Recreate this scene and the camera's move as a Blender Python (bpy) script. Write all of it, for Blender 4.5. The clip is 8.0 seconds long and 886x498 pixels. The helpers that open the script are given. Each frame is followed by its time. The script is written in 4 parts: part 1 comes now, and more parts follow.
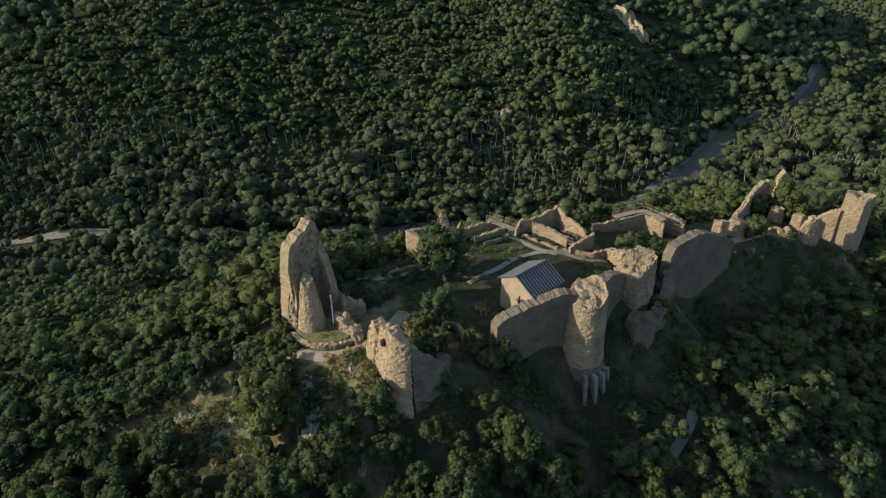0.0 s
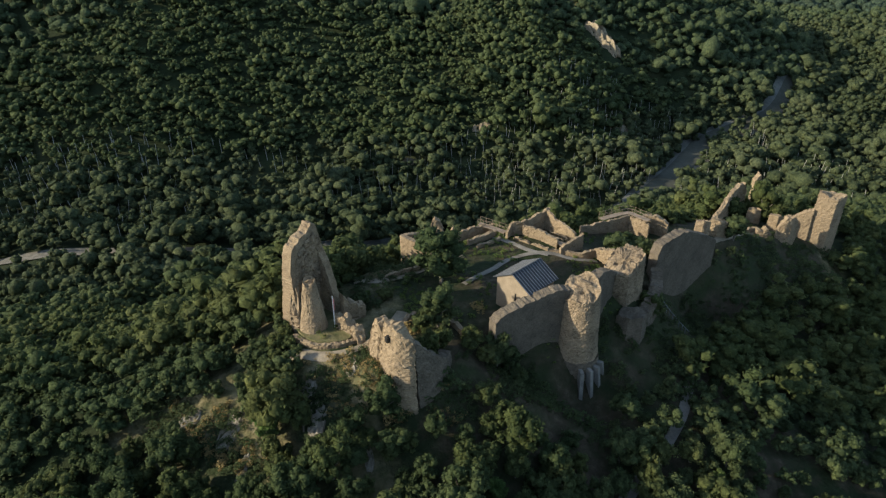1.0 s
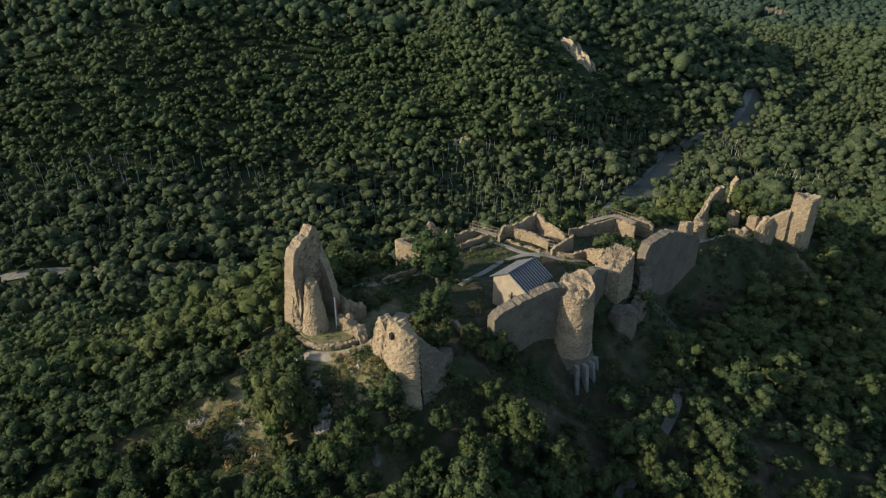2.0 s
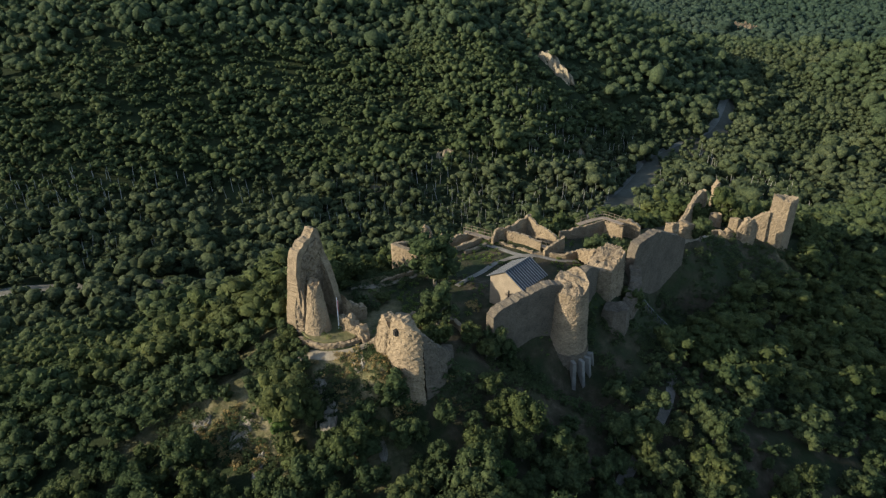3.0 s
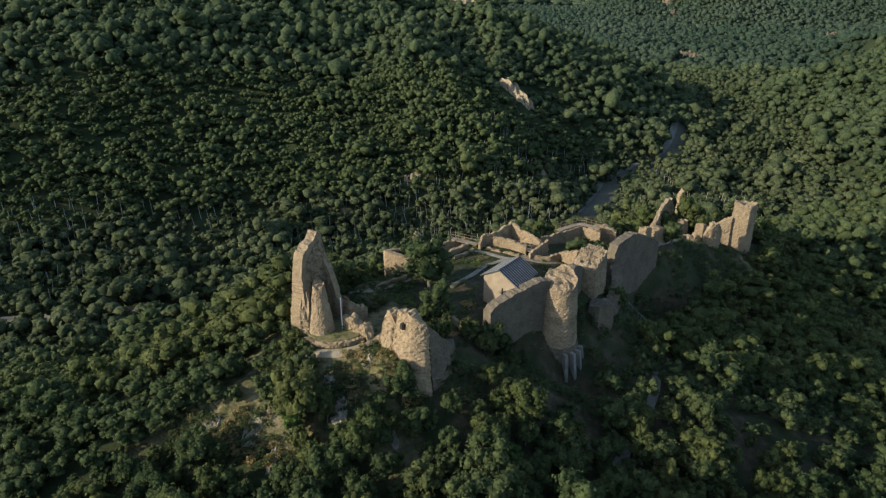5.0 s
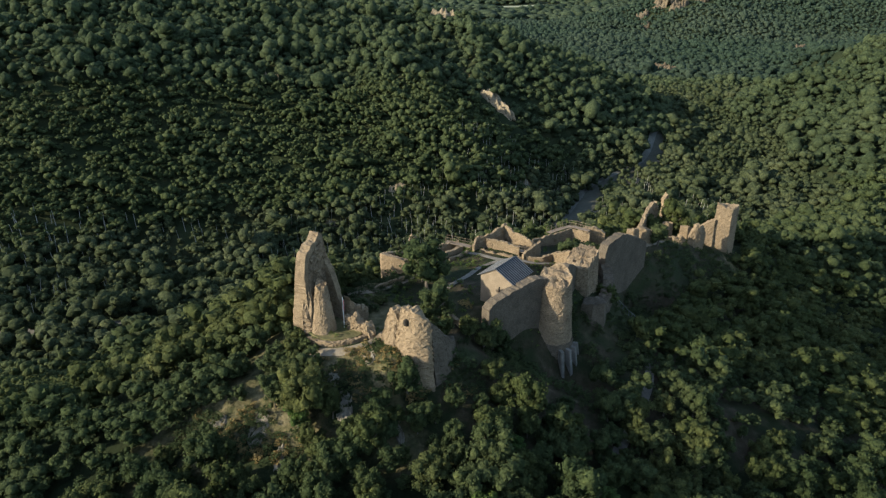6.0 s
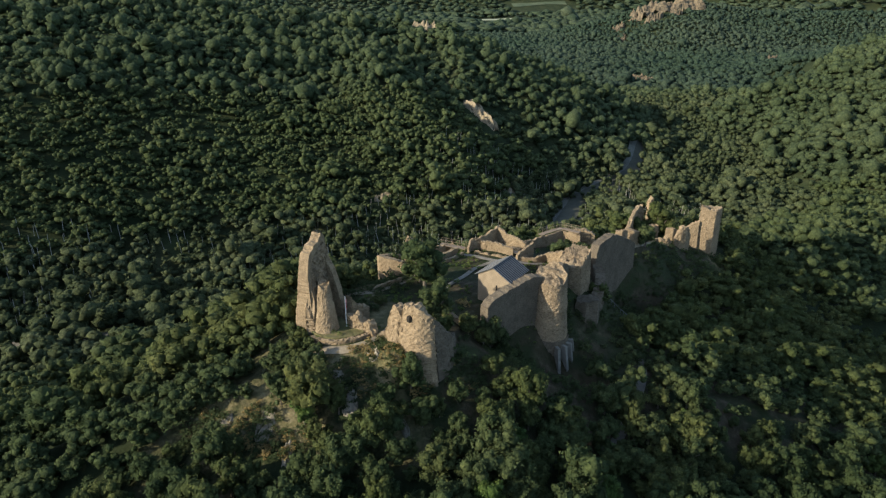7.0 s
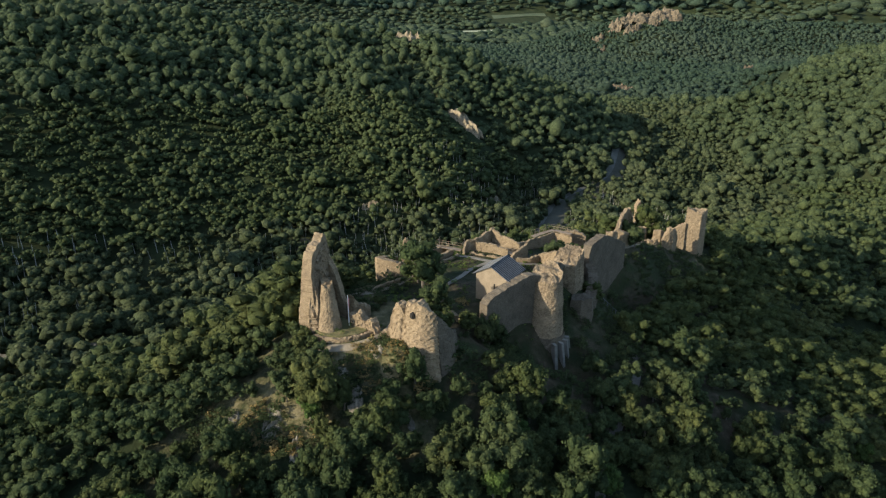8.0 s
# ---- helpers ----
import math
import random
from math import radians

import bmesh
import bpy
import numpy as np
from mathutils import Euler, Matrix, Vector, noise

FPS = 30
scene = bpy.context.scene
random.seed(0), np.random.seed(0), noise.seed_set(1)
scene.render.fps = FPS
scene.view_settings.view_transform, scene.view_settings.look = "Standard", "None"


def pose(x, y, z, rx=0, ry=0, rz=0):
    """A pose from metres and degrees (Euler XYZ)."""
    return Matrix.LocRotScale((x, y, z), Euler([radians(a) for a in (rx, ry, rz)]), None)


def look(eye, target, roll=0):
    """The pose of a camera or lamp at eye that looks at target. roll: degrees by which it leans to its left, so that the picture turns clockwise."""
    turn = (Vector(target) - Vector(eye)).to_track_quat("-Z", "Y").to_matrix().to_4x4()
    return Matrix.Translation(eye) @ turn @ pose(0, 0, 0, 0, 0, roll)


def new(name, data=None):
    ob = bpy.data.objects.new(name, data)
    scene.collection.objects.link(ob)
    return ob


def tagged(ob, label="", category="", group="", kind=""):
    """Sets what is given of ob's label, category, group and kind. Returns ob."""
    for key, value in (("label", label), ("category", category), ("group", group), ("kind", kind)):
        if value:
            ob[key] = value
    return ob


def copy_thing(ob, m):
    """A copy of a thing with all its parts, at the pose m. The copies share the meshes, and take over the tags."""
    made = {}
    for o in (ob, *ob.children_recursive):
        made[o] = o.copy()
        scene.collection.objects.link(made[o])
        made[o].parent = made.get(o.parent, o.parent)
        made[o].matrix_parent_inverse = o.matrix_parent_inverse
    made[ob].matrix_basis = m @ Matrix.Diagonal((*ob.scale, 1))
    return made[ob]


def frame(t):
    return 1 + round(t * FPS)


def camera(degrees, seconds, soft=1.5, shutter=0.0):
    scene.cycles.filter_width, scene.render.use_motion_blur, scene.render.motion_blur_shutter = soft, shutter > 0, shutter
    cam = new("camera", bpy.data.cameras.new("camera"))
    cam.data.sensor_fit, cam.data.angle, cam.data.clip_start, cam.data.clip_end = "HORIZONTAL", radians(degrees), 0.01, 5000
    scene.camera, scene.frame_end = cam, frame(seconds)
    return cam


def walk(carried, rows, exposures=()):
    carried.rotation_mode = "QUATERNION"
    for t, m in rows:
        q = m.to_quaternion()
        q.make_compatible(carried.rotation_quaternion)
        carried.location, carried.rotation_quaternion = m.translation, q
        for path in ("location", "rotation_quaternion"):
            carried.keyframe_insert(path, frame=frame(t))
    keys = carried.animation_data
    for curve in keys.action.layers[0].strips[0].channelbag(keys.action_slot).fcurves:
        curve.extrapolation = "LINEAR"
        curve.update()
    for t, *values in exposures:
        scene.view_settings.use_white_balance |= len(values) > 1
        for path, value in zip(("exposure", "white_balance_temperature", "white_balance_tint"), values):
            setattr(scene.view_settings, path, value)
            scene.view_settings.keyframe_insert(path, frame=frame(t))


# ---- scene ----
cam = camera(69.6, 8.0, soft=1.25)
PATH = [
    (0, (0.179, -0.558, 50.353), (0.176, 1.144, 49.303), -0.1),
    (0.5, (-1.131, -2.025, 49.943), (-1.098, -0.309, 48.917), -0.1),
    (1, (-2.508, -3.426, 49.554), (-2.437, -1.696, 48.551), -0.1),
    (1.5, (-3.914, -4.827, 49.126), (-3.806, -3.085, 48.148), -0.1),
    (3, (-7.94, -8.657, 47.862), (-7.733, -6.889, 46.951), -0.2),
    (3.5, (-9.387, -9.878, 47.38), (-9.146, -8.102, 46.491), -0.2),
    (4, (-10.83, -10.938, 46.914), (-10.555, -9.157, 46.046), -0.2),
    (4.5, (-12.278, -12.061, 46.521), (-11.971, -10.276, 45.673), -0.1),
    (6, (-16.734, -15.195, 45.181), (-16.331, -13.402, 44.391), -0.1),
    (6.5, (-18.295, -16.174, 44.781), (-17.861, -14.381, 44.008), -0.1),
    (7, (-19.806, -17.156, 44.397), (-19.342, -15.363, 43.641), -0.1),
    (7.5, (-21.32, -18.066, 44.027), (-20.829, -16.274, 43.286), -0.1),
    (8, (-22.766, -18.903, 43.648), (-22.247, -17.113, 42.923), -0.1),
]
walk(cam, [(t, look(eye, target, roll)) for t, eye, target, roll in PATH], [(0.0, 1.17), (8.0, 1.2)])

# ---- light ----
SUN_AZ, SUN_EL = 261.0, 21.0      # clockwise from +y, above the horizon
world = bpy.data.worlds.new("sky")
world.use_nodes = True
scene.world = world
wn = world.node_tree
sky = wn.nodes.new("ShaderNodeTexSky")
sky.sky_type = 'NISHITA'
sky.sun_disc = False
sky.sun_elevation = radians(SUN_EL)
sky.sun_rotation = radians(SUN_AZ)
sky.altitude = 600.0
wn.links.new(sky.outputs[0], wn.nodes["Background"].inputs[0])
wn.nodes["Background"].inputs[1].default_value = 0.15
sun_data = bpy.data.lights.new("sun", 'SUN')
sun_data.energy, sun_data.angle, sun_data.color = 3.5, radians(0.6), (1.0, 0.915, 0.76)
sun = new("sun", sun_data)
sa, se = radians(SUN_AZ), radians(SUN_EL)
sun.matrix_world = look((0, 0, 200), (-math.sin(sa) * math.cos(se), -math.cos(sa) * math.cos(se), 200 - math.sin(se)))


# ---- materials ----
def material(name, rough=0.9, spec=0.2):
    m = bpy.data.materials.new(name)
    m.use_nodes = True
    b = m.node_tree.nodes["Principled BSDF"]
    b.inputs["Roughness"].default_value = rough
    b.inputs["Specular IOR Level"].default_value = spec
    return m, m.node_tree, b


def node(nt, kind, **values):
    n = nt.nodes.new(kind)
    for key, value in values.items():
        n.inputs[key.replace("_", " ")].default_value = value
    return n


def place_of(nt):
    return nt.nodes.new("ShaderNodeNewGeometry").outputs["Position"]


def fbm(nt, where, scale, detail=4.0, rough=0.6):
    n = node(nt, "ShaderNodeTexNoise", Scale=scale, Detail=detail, Roughness=rough)
    nt.links.new(where, n.inputs["Vector"])
    return n.outputs["Fac"]


def ramp(nt, fac, *stops):
    n = nt.nodes.new("ShaderNodeValToRGB")
    while len(n.color_ramp.elements) < len(stops):
        n.color_ramp.elements.new(0.5)
    for e, (at, colour) in zip(n.color_ramp.elements, stops):
        e.position = at
        e.color = (*colour, 1) if len(colour) == 3 else colour
    nt.links.new(fac, n.inputs[0])
    return n.outputs[0]


def mixed(nt, fac, a, b, mode='MIX'):
    n = nt.nodes.new("ShaderNodeMix")
    n.data_type, n.blend_type = 'RGBA', mode
    for sock, v in ((n.inputs[0], fac), (n.inputs[6], a), (n.inputs[7], b)):
        if isinstance(v, (int, float)):
            sock.default_value = v
        elif isinstance(v, tuple):
            sock.default_value = (*v, 1)
        else:
            nt.links.new(v, sock)
    return n.outputs[2]


def bump(nt, b, height, distance, strength=1.0):
    n = node(nt, "ShaderNodeBump", Strength=strength, Distance=distance)
    nt.links.new(height, n.inputs["Height"])
    before = b.inputs["Normal"].links
    if before:
        nt.links.new(before[0].from_socket, n.inputs["Normal"])
    nt.links.new(n.outputs[0], b.inputs["Normal"])


def masonry(name, light, dark, stone, relief, rubble=0.5):
    """Rubble masonry: small stones in mortar, weather stains, pits and lichen."""
    m, nt, b = material(name, 0.93, 0.12)
    p = place_of(nt)
    v = node(nt, "ShaderNodeTexVoronoi", Scale=stone)
    v.feature = 'F1'
    stretch = nt.nodes.new("ShaderNodeMapping")
    stretch.inputs["Scale"].default_value = (1.0, 1.0, 1.7)
    nt.links.new(p, stretch.inputs[0])
    nt.links.new(stretch.outputs[0], v.inputs["Vector"])
    tone = nt.nodes.new("ShaderNodeSeparateColor")
    nt.links.new(v.outputs["Color"], tone.inputs[0])
    base = ramp(nt, fbm(nt, p, 0.3, 5.0), (0.34, dark), (0.58, light))
    stones = ramp(nt, tone.outputs[0], (0.0, (0.66, 0.64, 0.62)), (0.4, (0.97, 0.97, 0.96)), (1.0, (1.2, 1.18, 1.15)))
    c = mixed(nt, rubble, base, stones, 'MULTIPLY')
    grime = ramp(nt, fbm(nt, p, 0.9, 7.0, 0.72), (0.36, (0.6, 0.6, 0.59)), (0.52, (1, 1, 1)))
    c = mixed(nt, 0.55, c, grime, 'MULTIPLY')
    grain = ramp(nt, fbm(nt, p, 9.0, 4.0, 0.75), (0.34, (0.6, 0.58, 0.55)), (0.5, (1, 1, 1)), (0.7, (1.18, 1.16, 1.12)))
    c = mixed(nt, 0.7, c, grain, 'MULTIPLY')
    pits = ramp(nt, fbm(nt, p, 3.4, 5.0, 0.8), (0.27, (0.16, 0.15, 0.13)), (0.34, (1, 1, 1)))
    c = mixed(nt, 0.9, c, pits, 'MULTIPLY')
    nt.links.new(c, b.inputs["Base Color"])
    joint = ramp(nt, v.outputs["Distance"], (0.1, (1, 1, 1)), (0.65, (0, 0, 0)))
    bump(nt, b, joint, relief, 0.5)
    bump(nt, b, fbm(nt, p, 7.5, 6.0, 0.78), relief * 1.4, 0.7)
    return m


MASONRY = masonry("rubble_masonry", (0.255, 0.192, 0.118), (0.212, 0.159, 0.099), 5.0, 0.06, 0.6)
BROKEN = masonry("broken_masonry_core", (0.265, 0.2, 0.126), (0.16, 0.122, 0.08), 3.8, 0.12, 0.85)
# greyer masonry with the shade of the sunless walls put into its colour
SHADED_MASONRY = masonry("shaded_grey_masonry", (0.135, 0.11, 0.078), (0.1, 0.082, 0.059), 5.0, 0.05, 0.6)
CLIFF = masonry("ochre_cliff", (0.19, 0.145, 0.092), (0.075, 0.072, 0.056), 0.09, 1.0)


def leaf_material(name, low, mid, high, patch, grain=1.1):
    m, nt, b = material(name, 0.8, 0.06)
    p = place_of(nt)
    big = fbm(nt, p, patch, 3.0)
    small = fbm(nt, p, 0.55, 3.0, 0.6)
    c = ramp(nt, big, (0.35, low), (0.5, mid), (0.68, high))
    c = mixed(nt, 0.6, c, ramp(nt, small, (0.3, (0.55, 0.6, 0.6)), (0.55, (1, 1, 1)), (0.75, (1.45, 1.35, 1.1))), 'MULTIPLY')
    geo = nt.nodes.new("ShaderNodeNewGeometry")
    c = mixed(nt, 0.45, c, ramp(nt, geo.outputs["Random Per Island"], (0.0, (0.6, 0.65, 0.6)), (1.0, (1.35, 1.3, 1.2))), 'MULTIPLY')
    own = nt.nodes.new("ShaderNodeObjectInfo")
    c = mixed(nt, 0.7, c, ramp(nt, own.outputs["Random"], (0.0, (0.8, 0.85, 0.85)), (0.45, (1, 1, 1)), (0.75, (1.2, 1.08, 0.9)), (1.0, (1.3, 1.12, 0.9))), 'MULTIPLY')
    fine = fbm(nt, p, grain, 5.0, 0.75)
    c = mixed(nt, 0.75, c, ramp(nt, fine, (0.36, (0.5, 0.55, 0.55)), (0.5, (1, 1, 1)), (0.66, (1.5, 1.42, 1.25))), 'MULTIPLY')
    nt.links.new(c, b.inputs["Base Color"])
    bump(nt, b, fine, 1.1 / grain, 0.9)
    t = nt.nodes.new("ShaderNodeBsdfTranslucent")
    nt.links.new(c, t.inputs[0])
    nt.links.new(b.inputs["Normal"].links[0].from_socket, t.inputs["Normal"])
    mix = node(nt, "ShaderNodeMixShader", Fac=0.33)
    nt.links.new(b.outputs[0], mix.inputs[1])
    nt.links.new(t.outputs[0], mix.inputs[2])
    nt.links.new(mix.outputs[0], nt.nodes["Material Output"].inputs[0])
    return m


LEAF = leaf_material("oak_leaves", (0.056, 0.079, 0.033), (0.072, 0.095, 0.040), (0.096, 0.115, 0.050), 0.05, 2.4)
LEAF_PALE = leaf_material("willow_leaves", (0.066, 0.084, 0.041), (0.082, 0.1, 0.049), (0.102, 0.118, 0.062), 0.03)
LEAF_FAR = leaf_material("far_leaves", (0.064, 0.088, 0.043), (0.076, 0.101, 0.05), (0.09, 0.113, 0.057), 0.012, 0.7)
LEAF_HILL = leaf_material("hillside_leaves", (0.062, 0.084, 0.036), (0.075, 0.098, 0.043), (0.088, 0.11, 0.05), 0.025, 1.5)
# farthest woods: distance haze put into the leaf colour, darker and bluer
LEAF_HAZE = leaf_material("haze_tinted_leaves", (0.047, 0.076, 0.052), (0.056, 0.085, 0.059), (0.070, 0.097, 0.068), 0.004, 0.25)
LEAF_BRIGHT = leaf_material("young_leaves", (0.069, 0.119, 0.034), (0.098, 0.148, 0.045), (0.127, 0.169, 0.058), 0.2, 2.4)


def plain(name, a, b_, scale, rough=0.85, relief=0.02, metal=0.0, spec=0.2):
    m, nt, b = material(name, rough, spec)
    p = place_of(nt)
    c = ramp(nt, fbm(nt, p, scale, 6.0, 0.65), (0.35, a), (0.65, b_))
    c = mixed(nt, 0.5, c, ramp(nt, fbm(nt, p, scale * 9, 3.0), (0.3, (0.7, 0.7, 0.7)), (0.7, (1.2, 1.2, 1.2))), 'MULTIPLY')
    nt.links.new(c, b.inputs["Base Color"])
    b.inputs["Metallic"].default_value = metal
    bump(nt, b, fbm(nt, p, scale * 6, 5.0), relief)
    return m


ROCK = plain("pale_limestone", (0.17, 0.132, 0.08), (0.29, 0.235, 0.15), 0.9, 0.95, 0.12)
LIMESTONE = plain("weathered_limestone", (0.15, 0.128, 0.09), (0.27, 0.238, 0.178), 0.9, 0.95, 0.12)
BARK = plain("bark", (0.09, 0.075, 0.055), (0.16, 0.14, 0.11), 2.0)
PALE_BARK = plain("pale_bark", (0.25, 0.24, 0.2), (0.38, 0.36, 0.3), 2.0)
TURF = plain("dry_turf", (0.07, 0.08, 0.03), (0.16, 0.13, 0.06), 0.7, 0.95, 0.08)
EARTH = plain("trodden_earth", (0.15, 0.12, 0.075), (0.25, 0.205, 0.14), 0.5, 0.95, 0.05)
GRAVEL = plain("path_gravel", (0.1, 0.09, 0.066), (0.19, 0.17, 0.13), 0.6, 0.95, 0.04)
PATH_SOIL = plain("grey_path_gravel", (0.12, 0.105, 0.08), (0.21, 0.188, 0.15), 0.6, 0.95, 0.04)
RIVER = plain("river_water", (0.07, 0.07, 0.052), (0.095, 0.093, 0.07), 0.06, 0.9, 0.05, 0.0, 0.02)
SHINGLE = plain("river_shingle", (0.09, 0.09, 0.072), (0.16, 0.155, 0.125), 0.12, 0.95, 0.2)
PLASTER = plain("lime_plaster", (0.205, 0.16, 0.105), (0.26, 0.204, 0.135), 0.8, 0.9, 0.03)
SHEET = plain("roof_sheet_metal", (0.034, 0.038, 0.04), (0.05, 0.055, 0.057), 1.2, 0.6, 0.005, 0.1, 0.25)
# ribs of the same roof, made paler for the sun catching them
LIT_RIB = plain("lit_rib_metal", (0.12, 0.125, 0.13), (0.17, 0.175, 0.18), 1.5, 0.45, 0.003, 0.5, 0.5)
TIMBER = plain("weathered_timber", (0.16, 0.12, 0.08), (0.26, 0.2, 0.14), 1.5, 0.8, 0.01)
CONCRETE = plain("grey_concrete", (0.13, 0.122, 0.1), (0.19, 0.178, 0.15), 0.9, 0.9, 0.02)
STEEL = plain("painted_steel", (0.13, 0.13, 0.12), (0.2, 0.2, 0.19), 2.0, 0.6, 0.002, 0.3, 0.4)
POLE = plain("white_painted_metal", (0.55, 0.53, 0.48), (0.66, 0.64, 0.58), 2.0, 0.5, 0.002)
# near-black colour for the inner shade of window openings, put on solid boxes
OPENING_SHADE = plain("opening_shade", (0.02, 0.018, 0.015), (0.03, 0.026, 0.02), 2.0)
CLOTH = plain("flag_cloth", (0.35, 0.05, 0.045), (0.5, 0.3, 0.28), 3.0)
STRAW = plain("dry_grass_blades", (0.15, 0.105, 0.035), (0.28, 0.2, 0.075), 1.0)
PASTURE = plain("green_pasture", (0.05, 0.068, 0.034), (0.085, 0.1, 0.052), 0.02)
MEADOW = plain("mown_field", (0.24, 0.25, 0.14), (0.31, 0.31, 0.19), 0.01)


# ---- numeric helpers ----
def hashed(i, j, k, seed):
    h = (i * 374761393 + j * 668265263 + k * 1274126177 + seed * 974634777) & 0xFFFFFFFF
    h = ((h ^ (h >> 13)) * 1274126177) & 0xFFFFFFFF
    return ((h ^ (h >> 16)) & 0xFFFF) / 65535.0


def vnoise(x, y, z=0.0, seed=0):
    """Smooth value noise in -1..1 for arrays."""
    x, y, z = np.broadcast_arrays(np.asarray(x, float), np.asarray(y, float), np.asarray(z, float))
    i, j, k = (np.floor(a).astype(np.int64) for a in (x, y, z))
    u, v, w = x - i, y - j, z - k
    u, v, w = (a * a * (3 - 2 * a) for a in (u, v, w))
    out = 0
    for a in (0, 1):
        for b in (0, 1):
            for c in (0, 1):
                out = out + hashed(i + a, j + b, k + c, seed) * (u if a else 1 - u) * (v if b else 1 - v) * (w if c else 1 - w)
    return out * 2 - 1


def along(px, py, line):
    """Distance of points to a polyline (rows x, y, value ...) and the values at the nearest place."""
    line = np.asarray(line, float)
    best = np.full(px.shape, 1e9)
    vals = np.zeros(px.shape + (line.shape[1] - 2,))
    side = np.zeros(px.shape)
    for a, b in zip(line[:-1], line[1:]):
        d = b[:2] - a[:2]
        s = np.clip(((px - a[0]) * d[0] + (py - a[1]) * d[1]) / (d @ d), 0, 1)
        dist = np.hypot(px - a[0] - s * d[0], py - a[1] - s * d[1])
        near = dist < best
        best = np.where(near, dist, best)
        side = np.where(near, d[0] * (py - a[1]) - d[1] * (px - a[0]), side)
        vals = np.where(near[..., None], a[2:] + s[..., None] * (b[2:] - a[2:]), vals)
    return best, vals, side


def mesh_np(name, verts, *faces, smooth=False):
    """A mesh from arrays: vertices, then face arrays (three or four wide), as they are."""
    me = bpy.data.meshes.new(name)
    faces = [np.asarray(f, np.int32) for f in faces if len(f)]
    me.vertices.add(len(verts))
    me.vertices.foreach_set("co", np.asarray(verts, np.float32).ravel())
    loops = np.concatenate([f.ravel() for f in faces])
    counts = np.concatenate([np.full(len(f), f.shape[1]) for f in faces])
    me.loops.add(len(loops))
    me.loops.foreach_set("vertex_index", loops.astype(np.int32))
    me.polygons.add(len(counts))
    me.polygons.foreach_set("loop_start", np.concatenate(([0], np.cumsum(counts)[:-1])).astype(np.int32))
    me.update(calc_edges=True)
    me.validate()
    me.polygons.foreach_set("use_smooth", np.full(len(counts), smooth))
    return me


def part_mesh(name, me, mat, parent=None, label=""):
    me.materials.append(mat)
    ob = new(name, me)
    if parent:
        ob.parent = parent
    return tagged(ob, label)


def part(name, bm, mat, parent=None, label=""):
    me = bpy.data.meshes.new(name)
    bm.to_mesh(me)
    bm.free()
    return part_mesh(name, me, mat, parent, label)


def empty(name, x, y, z, **tags):
    ob = new(name)
    ob.location = (x, y, z)
    return tagged(ob, **tags)


def box(bm, x0, y0, z0, x1, y1, z1, m=None):
    r = bmesh.ops.create_cube(bm, size=1.0)
    t = Matrix.Translation(((x0 + x1) / 2, (y0 + y1) / 2, (z0 + z1) / 2)) @ Matrix.Diagonal((x1 - x0, y1 - y0, z1 - z0, 1))
    bmesh.ops.transform(bm, matrix=(m @ t) if m else t, verts=r["verts"])
    return r["verts"]


def tube(bm, a, b, r0, r1=None, sides=8):
    a, b = Vector(a), Vector(b)
    q = (b - a).to_track_quat('Z', 'Y').to_matrix().to_4x4()
    r = bmesh.ops.create_cone(bm, cap_ends=True, segments=sides, radius1=r0, radius2=r0 if r1 is None else r1, depth=(b - a).length)
    bmesh.ops.transform(bm, matrix=Matrix.Translation((a + b) / 2) @ q, verts=r["verts"])


# ---- the land ----
# the castle ridge: x, y, crest height, then flat width and fall of the south side, flat width and fall of the north side
CASTLE = [(-300, 0, -58, 4, 0.5, 0, 0.36), (-140, 42, -25, 4, 0.4, 0, 0.38), (-75, 54, -12.5, 4, 0.33, 0, 0.43), (-60, 57, -11, 4, 0.3, 0, 0.47), (-27, 61, -3.2, 5, 0.4, 0.5, 0.5), (-18, 63, 0.6, 7.5, 0.6, 3, 0.58), (-6, 67, 0.3, 12.0, 0.58, 10, 0.75),
          (3, 70, 0.0, 9, 0.7, 12.5, 0.85), (9, 72, 0.0, 8.5, 1.0, 12.5, 0.85), (16, 75, -0.3, 7, 1.15, 12.5, 0.85), (24, 78, -0.8, 5.5, 1.05, 12.5, 0.85), (38, 86, -4, 0.5, 1.1, 9, 0.8), (50, 95, -6.5, 2.0, 0.95, 7, 0.7), (66, 107, -10.5, 5, 0.65, 6, 0.65),
          (80, 112, -16, 4, 0.6, 5, 0.55), (130, 132, -30, 4, 0.5, 4, 0.4), (200, 165, -44, 4, 0.4, 4, 0.4), (320, 210, -46, 4, 0.4, 4, 0.4)]
NEAR = [(-8, 56, -2.5), (-9, 46, -6.2), (-10, 30, -9), (-12, -60, -22), (-12, -200, -50)]
SPUR = [(-1300, 900, 95), (-900, 800, 75), (-500, 630, 60), (-330, 560, 52), (-260, 540, 46), (-150, 515, 41), (-45, 522, 31), (-7, 530, 25), (35, 540, 20), (90, 534, 15)]
NOSE = [(60, 536, 19), (93, 538, 17), (108, 540, 16), (120, 540, 13), (128, 541, 8), (143, 543, -8), (165, 535, -24), (200, 515, -46), (245, 488, -76)]
SHOULDER = [(35, 540, 17), (40, 440, 6), (50, 370, -10), (70, 310, -38), (85, 275, -64)]
SPINE = [(110, 532, 15), (119, 490, 10), (109, 430, -4), (101, 370, -23), (108, 350, -34), (128, 318, -62)]
RIGHT = [(1400, 150, 110), (900, 300, 70), (560, 350, 26), (436, 378, 3), (366, 438, -38), (310, 470, -72)]
